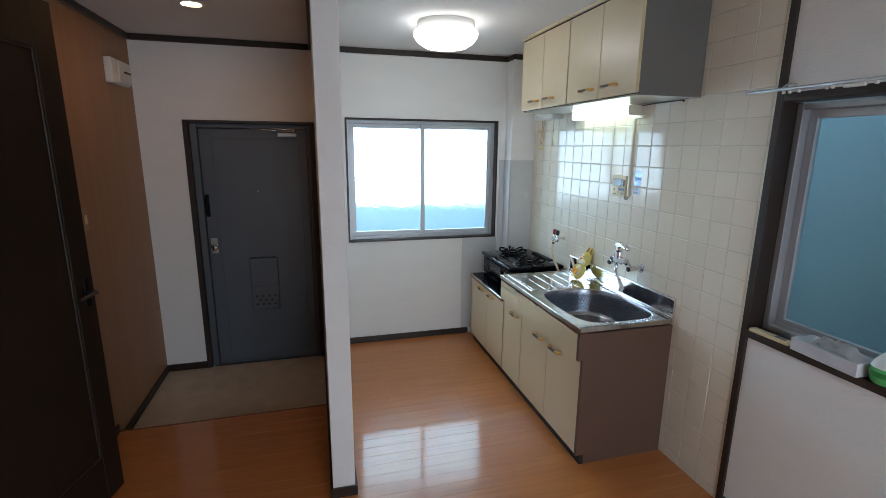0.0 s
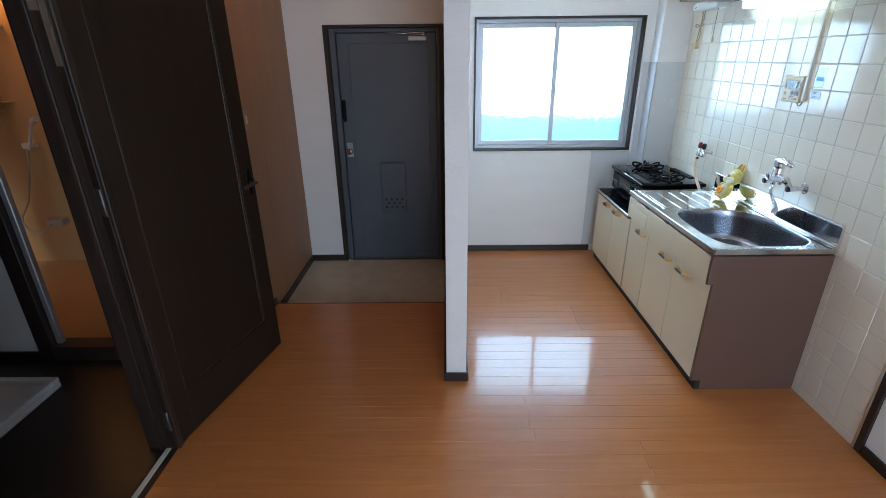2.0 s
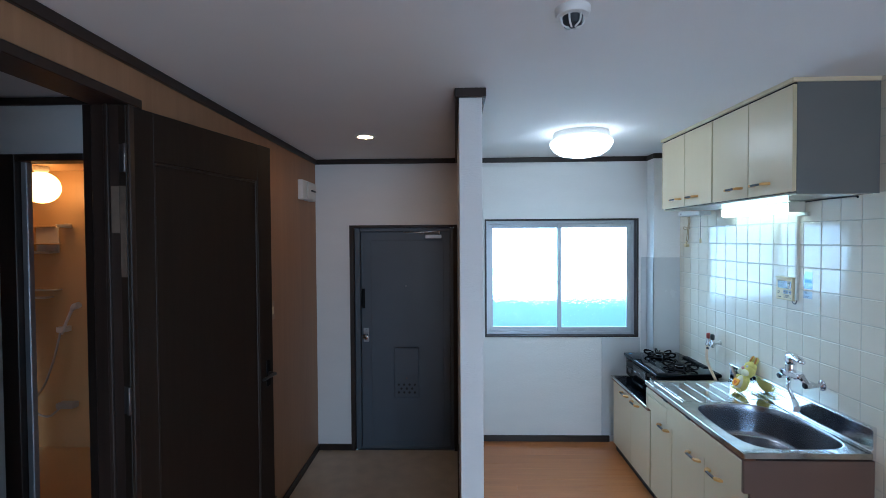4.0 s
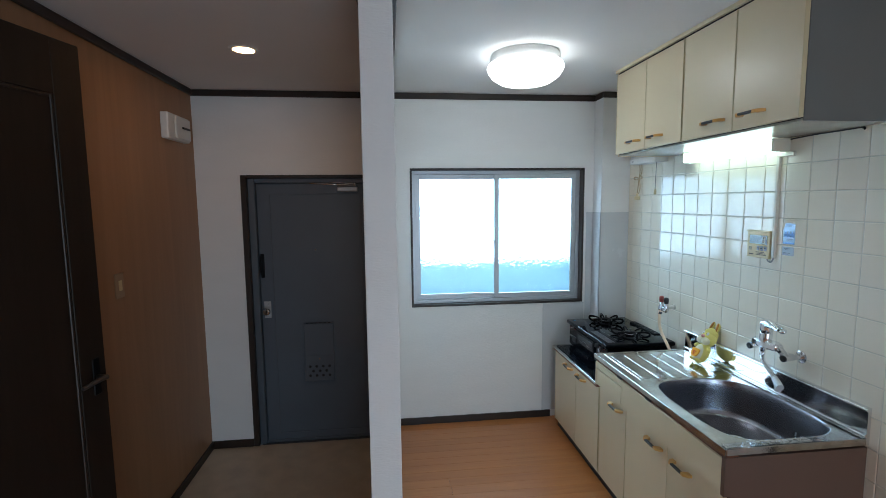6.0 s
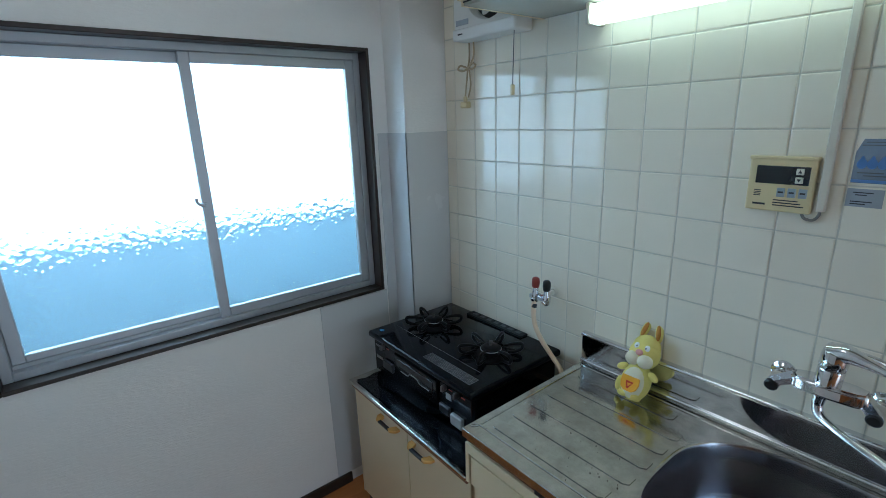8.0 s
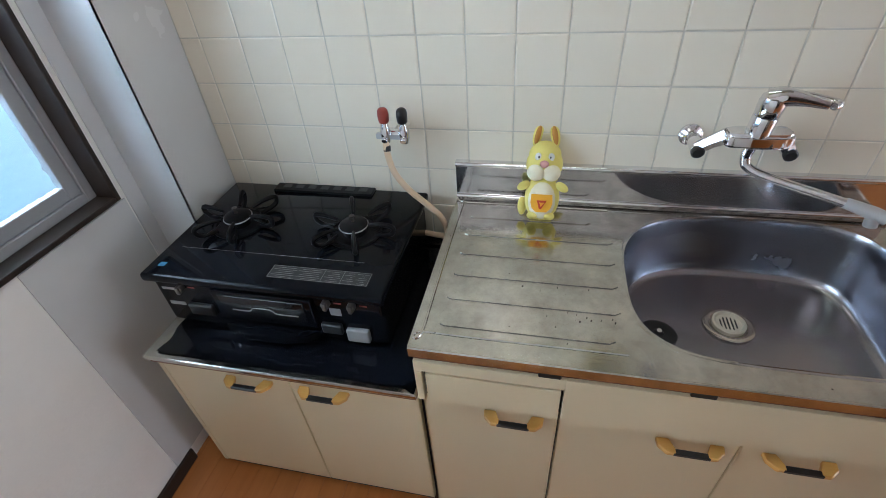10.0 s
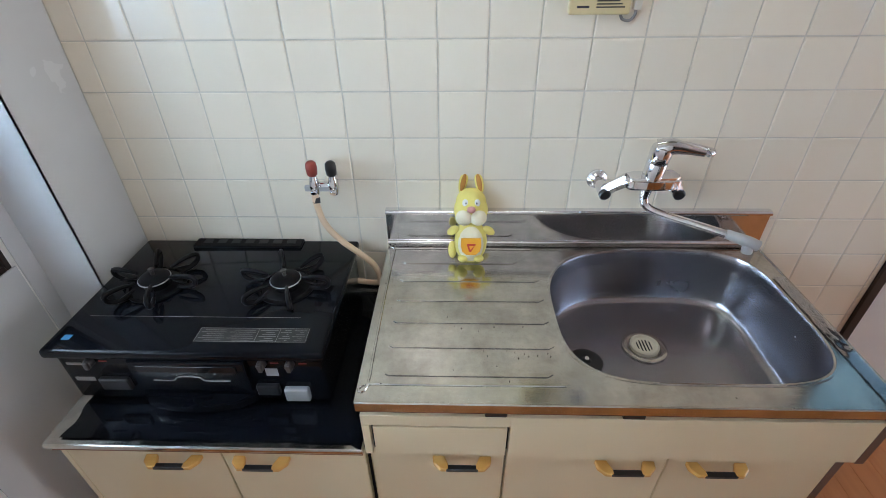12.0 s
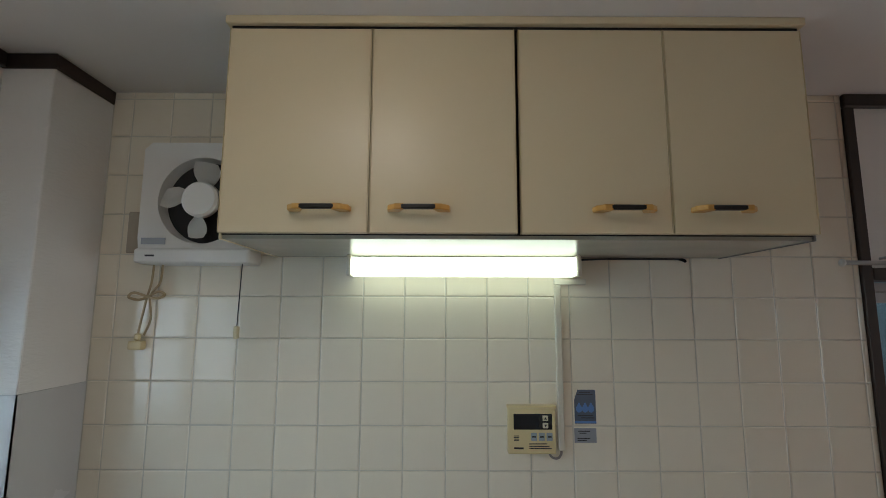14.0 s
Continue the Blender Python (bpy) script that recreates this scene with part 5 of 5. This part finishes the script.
st2 = thing("sticker", (T, 4.988, 1.428), "small grey printed sticker", "sticker")
part("sheet", block(T - 0.0012, T, 4.958, 5.018, 1.410, 1.448), STICKER2, st2)
for z, a, b in ((1.439, 4.975, 5.008), (1.434, 4.985, 5.004), (1.420, 4.975, 5.010), (1.415, 4.985, 5.010)):
    part("print_bar", block(T - 0.0017, T - 0.001, a, b, z, z + 0.0022), INK, st2)


def faucet():
    f = thing("mixer_tap", (2.86, 4.97, 1.02), "chrome wall-mounted single-lever mixer tap over the sink", "tap")
    for ye, yb in ((5.070, 5.022), (4.886, 4.912)):
        bm = bmesh.new()
        lathe(bm, [(0.0, 0.016), (0.012, 0.016), (0.016, 0.010), (0.026, 0.004), (0.027, 0.0)], axis_to((-1, 0, 0), (T, ye, 0.990)), 28)
        part("escutcheon", bm, CHROME, f, "round chrome wall flange", True)
        bm = bmesh.new()
        pipe(bm, [(T - 0.01, ye, 0.990), (2.862, ye, 0.990)], 0.011, 14, 2)
        rod(bm, (2.880, ye, 0.992), (2.838, ye, 0.988), 0.0145)
        pipe(bm, [(2.846, ye, 0.992), (2.840, (ye + yb) / 2, 1.012), (2.832, yb, 1.030)], [0.0145, 0.0155, 0.018], 6, 2)
        part("leg", bm, CHROME, f)
        bm = bmesh.new()
        lathe(bm, [(0.0145, 0.0), (0.0145, 0.008), (0.011, 0.011), (0.0, 0.011)], axis_to((-1, 0, -0.15), (2.839, ye, 0.988)), 20)
        part("valve_cap", bm, BLACK, f, "black valve cap", True)
    bm = bmesh.new()
    plan = [(2.802, 4.915), (2.798, 4.966), (2.802, 5.020), (2.812, 5.032), (2.846, 5.034), (2.858, 5.005), (2.860, 4.966), (2.858, 4.925), (2.846, 4.896), (2.812, 4.898)]
    prism(bm, plan, 1.012, 1.044)
    bmesh.ops.bevel(bm, geom=list(bm.edges), offset=0.007, segments=3, affect="EDGES")
    part("body", bm, CHROME, f, "", True)
    bm = bmesh.new()
    lathe(bm, [(0.024, 0.0), (0.0245, 0.040), (0.0235, 0.042), (0.0245, 0.044), (0.026, 0.070), (0.024, 0.082), (0.015, 0.089), (0.0, 0.091)], axis_to((-0.05, -0.09, 1), (2.824, 4.970, 1.038)), 28)
    part("cartridge", bm, CHROME, f, "", True)
    bm = bmesh.new()
    pipe(bm, [(2.822, 4.972, 1.112), (2.815, 4.945, 1.121), (2.805, 4.910, 1.118), (2.797, 4.876, 1.112)], [0.0235, 0.020, 0.012, 0.008], 14, 5)
    pipe(bm, [(2.832, 4.945, 1.120), (2.828, 4.905, 1.119), (2.816, 4.868, 1.114), (2.804, 4.858, 1.112), (2.796, 4.868, 1.111)], [0.010, 0.0085, 0.008, 0.010, 0.008], 10, 5)
    part("lever", bm, CHROME, f, "chrome loop lever", True)
    bm = bmesh.new()
    pipe(bm, [(2.820, 4.976, 1.010), (2.819, 4.977, 0.985), (2.812, 4.968, 0.966), (2.790, 4.930, 0.955), (2.750, 4.850, 0.945), (2.722, 4.795, 0.938)], [0.014, 0.011, 0.010, 0.0095, 0.0095, 0.0095], 14, 6)
    part("spout", bm, CHROME, f, "long chrome spout", True)
    bm = bmesh.new()
    pipe(bm, [(2.728, 4.806, 0.940), (2.706, 4.765, 0.933), (2.695, 4.742, 0.927)], [0.0115, 0.014, 0.013], 14, 4)
    rod(bm, (2.704, 4.762, 0.934), (2.701, 4.760, 0.905), 0.012)
    part("nozzle", bm, SILVER, f, "grey spout nozzle", True)


faucet()


def gas_tap():
    g = thing("gas_tap", (2.89, 5.78, 1.0), "twin gas tap with red and black knobs", "gas tap")
    bm = bmesh.new()
    rod(bm, (T, 5.775, 1.005), (2.870, 5.78, 0.998), 0.0095)
    lathe(bm, [(0.0, 0.008), (0.012, 0.008), (0.016, 0.003), (0.017, 0.0)], axis_to((-1, 0, 0), (T, 5.775, 1.005)), 24)
    part("stub", bm, PALE, g, "pale painted stub pipe", True)
    bm = bmesh.new()
    rod(bm, (2.862, 5.752, 0.996), (2.862, 5.812, 0.996), 0.012)
    part("pipe", bm, CHROME, g, "chrome branch pipe", True)
    part("bracket", block(2.850, 2.862, 5.760, 5.832, 0.985, 1.0, 0.002), SILVER, g)
    for y, mt, lab in ((5.806, RED, "red rubber knob"), (5.757, BLACK, "black rubber knob")):
        bm = bmesh.new()
        lathe(bm, [(0.010, -0.028), (0.013, -0.018), (0.014, 0.0), (0.011, 0.014), (0.008, 0.028)], pose(2.856, y, 1.004), 20)
        rod(bm, (2.856, y, 0.995), (2.838, y, 0.985), 0.008)
        v = part("valve", bm, CHROME, g, "", True)
        bm = bmesh.new()
        lathe(bm, [(0.009, 0.0), (0.013, 0.004), (0.0145, 0.022), (0.013, 0.034), (0.008, 0.039), (0.0, 0.040)], pose(2.855, y, 1.028), 16)
        part("knob", bm, mt, v, lab, True)


gas_tap()
hose = thing("gas_hose", (2.86, 5.75, 0.9), "beige rubber gas hose from tap to stove", "hose")
bm = bmesh.new()
pipe(bm, [(2.852, 5.806, 0.985), (2.845, 5.806, 0.955), (2.835, 5.790, 0.900), (2.832, 5.755, 0.850), (2.835, 5.705, 0.800), (2.838, 5.675, 0.765), (2.842, 5.660, 0.720), (2.855, 5.672, 0.685), (2.87, 5.735, 0.680)], 0.0085, 12, 8)
part("tube", bm, HOSE, hose, "", True)
bm = bmesh.new()
pipe(bm, [(2.850, 5.8055, 0.968), (2.846, 5.8055, 0.955)], 0.0100, 12, 2)
part("clamp", bm, INK, hose, "dark hose clamp", True)


# toy rabbit: one mesh
def rabbit():
    bm = bmesh.new()
    cx, cy, cz = 2.862, 5.402, ZT
    Y, Wh, Or, Rd, Pk, Eb, Wt, Bk = range(8)

    def at(x, y, z):
        return (cx + x, cy - y, cz + z)
    blob(bm, ball(at(0, 0, 0.060), (0.038, 0.050, 0.064)), Y)                       # body
    blob(bm, ball(at(-0.014, 0, 0.056), (0.030, 0.041, 0.054)), Wh)                 # belly
    blob(bm, ball(at(-0.002, 0, 0.152), (0.042, 0.052, 0.050)), Y)                  # head
    blob(bm, ball(at(0.0, 0, 0.176), (0.037, 0.046, 0.040)), Y)
    for s in (-1, 1):
        blob(bm, ball(at(-0.030, 0.021 * s, 0.130), (0.024, 0.026, 0.023)), Wh)     # cheeks
        blob(bm, ball(at(0.004, 0.024 * s, 0.232), (0.009, 0.013, 0.034), -13 * s), Y)
        blob(bm, ball(at(-0.004, 0.024 * s, 0.230), (0.006, 0.008, 0.026), -13 * s), Eb)
        blob(bm, ball(at(-0.0365, 0.018 * s, 0.172), (0.006, 0.009, 0.011)), Wt, 12, 8)
        blob(bm, ball(at(-0.0425, 0.016 * s, 0.171), (0.0015, 0.0022, 0.003)), Bk, 8, 6)
        blob(bm, ball(at(-0.012, 0.054 * s, 0.092), (0.012, 0.020, 0.012), 28 * s), Y)
        blob(bm, ball(at(-0.020, 0.024 * s, 0.011), (0.022, 0.016, 0.011)), Y)      # feet
    blob(bm, ball(at(-0.046, 0, 0.153), (0.010, 0.013, 0.010)), Pk, 12, 8)          # nose
    blob(bm, ball(at(0.006, -0.056, 0.034), (0.011, 0.013, 0.026), 0, 0, 0), Y)     # tail
    # bib with a wedge-shaped mark
    pts = [(-0.029, 0.072), (0.029, 0.072), (0.031, 0.050), (0.026, 0.034), (0.014, 0.024), (-0.014, 0.024), (-0.026, 0.034), (-0.031, 0.050)]
    side = Matrix(((0, 0, -1, cx - 0.0395), (-1, 0, 0, cy), (0, 1, 0, cz), (0, 0, 0, 1)))
    prism(bm, pts, 0, 0.008, side, Or)
    prism(bm, [(-0.013, 0.056), (0.014, 0.056), (0.013, 0.051), (-0.004, 0.050)], 0.008, 0.0095, side, Rd)
    prism(bm, [(0.014, 0.056), (0.009, 0.050), (-0.006, 0.034), (0.000, 0.032)], 0.008, 0.0095, side, Rd)
    prism(bm, [(-0.013, 0.056), (-0.008, 0.056), (0.000, 0.034), (-0.006, 0.034)], 0.008, 0.0093, side, Rd)
    lean = Matrix.Translation((cx, cy, cz)) @ pose(0, 0, 0, 0, 27, 0) @ Matrix.Diagonal((0.84, 0.88, 0.92, 1)) @ Matrix.Translation((-cx, -cy, -cz))
    bm.transform(lean)
    bm.transform(Matrix.Translation((-0.046, 0, -min(v.co.z for v in bm.verts) + ZT + 0.0025)))
    me_ob = part("toy_rabbit", bm, [PLUSH, PLUSHW, ORANGE, REDFELT, PINK, EARBROWN, PUREWHITE, BLACK], None, "", True)
    tagged(me_ob, "yellow plush toy rabbit sitting on the steel worktop", "toy")


rabbit()

# ---------------------------------------------------------------- things at the side window
rail = thing("curtain_rail", (2.86, 3.6, 1.90), "old metal curtain rail with plastic runners", "curtain rail")
bm = bmesh.new()
rod(bm, (2.862, 4.282, 1.899), (2.862, 2.45, 1.893), 0.0065)
part("rail", bm, SILVER, rail, "grey metal rail", True)
bm = bmesh.new()
lathe(bm, [(0.0, 0.0), (0.010, 0.001), (0.011, 0.006), (0.007, 0.010), (0.0, 0.010)], axis_to((0, 1, 0), (2.862, 4.280, 1.899)), 16)
part("end_stop", bm, WHITEPL, rail, "", True)
for y in (4.12, 3.3, 2.6):
    bm = bmesh.new()
    pipe(bm, [(2.862, y, 1.905), (2.885, y, 1.918), (2.925, y, 1.918)], 0.004, 8, 3)
    part("bracket", bm, SILVER, rail, "metal rail bracket", True)
for y in (4.115, 4.09, 4.055, 3.955, 3.935, 3.80):
    bm = bmesh.new()
    box(bm, 2.856, 2.868, y - 0.006, y + 0.006, 1.880, 1.894, 0.003)
    part("runner", bm, WHITEPL, rail, "white plastic runner")
part("stopper", block(2.855, 2.869, 3.83, 3.90, 1.878, 1.892, 0.003), WHITEPL, rail, "white plastic rail joint")

rem = thing("remote_control", (2.93, 4.06, 0.898), "slim yellowed remote control on the window sill", "remote control")
m = pose(2.925, 4.055, 0.898, 0, 0, 2)
bm = block(-0.020, 0.020, -0.088, 0.088, 0.0, 0.016, 0.006, 3)
bm.transform(m)
part("case", bm, IVORY, rem, "", True)
bm = block(-0.012, 0.012, -0.066, -0.020, 0.015, 0.0172, 0.001)
bm.transform(m)
part("display", bm, PRINT, rem, "grey display")
for k in range(3):
    bm = block(-0.008, 0.008, 0.0 + k * 0.022, 0.012 + k * 0.022, 0.015, 0.018, 0.001)
    bm.transform(m)
    part("button", bm, PALE, rem)

tis = thing("tissue_box", (2.94, 3.82, 0.898), "pale tissue box with tissue pulled out", "tissue box")
m = pose(2.948, 3.825, 0.898, 0, 0, -3)
bm = block(-0.055, 0.055, -0.125, 0.125, 0.0, 0.050, 0.002)
bm.transform(m)
part("box", bm, CARD, tis)
bm = bmesh.new()
g = []
for i in range(15):
    row = []
    for j in range(9):
        u, v = i / 14 - 0.5, j / 8 - 0.5
        w = math.cos(math.pi * u) ** 0.5 if abs(u) < 0.5 else 0
        h = 0.050 + 0.052 * w * (1 - 1.6 * abs(v)) * (0.65 + 0.5 * noise.noise((u * 6, v * 5, 0.3))) + 0.008 * noise.noise((u * 16, v * 14, 2))
        row.append(bm.verts.new((v * 0.085 + 0.02 * u + 0.010 * noise.noise((u * 7, v * 7, 5)), u * 0.19 - 0.02, max(h, 0.0505))))
    g.append(row)
for ra, rb in zip(g, g[1:]):
    for j in range(8):
        bm.faces.new((ra[j], ra[j + 1], rb[j + 1], rb[j]))
bmesh.ops.solidify(bm, geom=list(bm.faces), thickness=0.001)
bm.transform(m)
part("tissue", bm, PAPER, tis, "crumpled white tissue", True)

bot = thing("soap_bottle", (2.945, 3.65, 0.898), "squat bottle with green liquid on the sill", "bottle")
m = pose(2.945, 3.650, 0.898)
part("bottle", lathe(bmesh.new(), [(0.0, 0.0), (0.036, 0.0), (0.044, 0.010), (0.048, 0.035), (0.046, 0.058), (0.046, 0.058), (0.0, 0.058)], m, 32), GREEN, bot, "green lower part", True)
part("label_band", lathe(bmesh.new(), [(0.0478, 0.028), (0.0486, 0.034), (0.0484, 0.042), (0.0476, 0.046)], m, 32), material("deep_green_label", (0.02, 0.22, 0.05), 0.3), bot, "dark green label band", True)
part("neck", lathe(bmesh.new(), [(0.0462, 0.0582), (0.040, 0.075), (0.024, 0.098), (0.016, 0.106), (0.016, 0.125), (0.0, 0.125)], m, 32), WHITEPL, bot, "white upper part", True)

# ---------------------------------------------------------------- pieces: floor boards and wall tiles
PITCH = 0.0776
board_mesh = {}


def board(x0, x1, y0, y1, parent):
    key = (round(x1 - x0, 4), round(y1 - y0, 4))
    if key not in board_mesh:
        w, d = key
        bm = bmesh.new()
        g, dep = 0.0006, 0.0010
        lo = [bm.verts.new(p) for p in ((0, 0, -dep), (w, 0, -dep), (w, d, -dep), (0, d, -dep))]
        hi = [bm.verts.new(p) for p in ((g, g, 0), (w - g, g, 0), (w - g, d - g, 0), (g, d - g, 0))]
        bot = [bm.verts.new(p) for p in ((0, 0, -0.010), (w, 0, -0.010), (w, d, -0.010), (0, d, -0.010))]
        bm.faces.new(hi)
        for i in range(4):
            bm.faces.new((lo[i], lo[(i + 1) % 4], hi[(i + 1) % 4], hi[i]))
            bm.faces.new((bot[i], bot[(i + 1) % 4], lo[(i + 1) % 4], lo[i]))
        me = bpy.data.meshes.new("floor_board")
        bm.to_mesh(me)
        bm.free()
        me.materials.append(PLANK)
        board_mesh[key] = me
    ob = new("floor_board", board_mesh[key])
    ob.parent = parent
    ob.matrix_basis = Matrix.Translation((x0, y0, 0))
    return ob


rng = random.Random(4)
row = 0
y = 5.244 - PITCH * 61
while y < N - 0.001:
    a, b = max(y, 0.5), min(y + PITCH, N)
    left = -0.09 if b <= 5.54 else (1.18 if a >= 5.53 else -0.09)
    if a < 5.54 < b:
        b2 = 5.532
    off = -0.09 - [0.2, 1.1, 0.65, 1.55][row // 4 % 4] - 0.02 * rng.random()
    x = off
    while x < E:
        xa, xb = max(x, left), min(x + 1.818, E)
        if xb - xa > 0.02:
            if a < 5.54 < b and xa < 1.18:
                board(xa + 0.0002, min(xb, 1.18) - 0.0002, a + 0.0002, 5.531, floor)
                if xb > 1.18:
                    board(1.18, xb - 0.0002, a + 0.0002, b - 0.0002, floor)
            else:
                board(xa + 0.0002, xb - 0.0002, a + 0.0002, b - 0.0002, floor)
        x += 1.818
    y += PITCH
    row += 1

tile_mesh = {}


def tile(y0, y1, z0, z1):
    key = (round(y1 - y0, 4), round(z1 - z0, 4))
    if key not in tile_mesh:
        w, h = key
        bm = bmesh.new()
        rows = []
        for x, i in ((0.0, 0.0), (-0.0055, 0.0), (-0.0072, 0.0012), (-0.0078, 0.0032)):
            rows.append([bm.verts.new(p) for p in ((x, i, i), (x, w - i, i), (x, w - i, h - i), (x, i, h - i))])
        for a, b in zip(rows, rows[1:]):
            for i in range(4):
                bm.faces.new((a[i], a[(i + 1) % 4], b[(i + 1) % 4], b[i]))
        bm.faces.new(rows[-1])
        bmesh.ops.recalc_face_normals(bm, faces=bm.faces)
        me = bpy.data.meshes.new("tile")
        bm.to_mesh(me)
        bm.free()
        me.materials.append(TILE)
        tile_mesh[key] = me
    ob = new("tile", tile_mesh[key])
    ob.parent = wall_east
    return ob


TP, TZ, J = 0.1166, 0.1172, 0.0024
for i in range(-12, 12):
    ya, yb = 5.370 + i * TP + J / 2, 5.370 + (i + 1) * TP - J / 2
    ya, yb = max(ya, 4.189), min(yb, 6.361)
    if yb - ya < 0.012:
        continue
    for k in range(-14, 9):
        za, zb = 1.570 + k * TZ + J / 2, 1.570 + (k + 1) * TZ - J / 2
        za, zb = max(za, 0.0), min(zb, 2.410)
        if zb - za < 0.012:
            continue
        if zb < 0.72 and ya > 4.62:
            continue
        ob = tile(ya, yb, za, zb)
        ob.matrix_basis = pose(E + 0.0002 + rng.uniform(-0.0002, 0.0002), ya, za, 0, rng.uniform(-0.45, 0.45), rng.uniform(-0.45, 0.45))
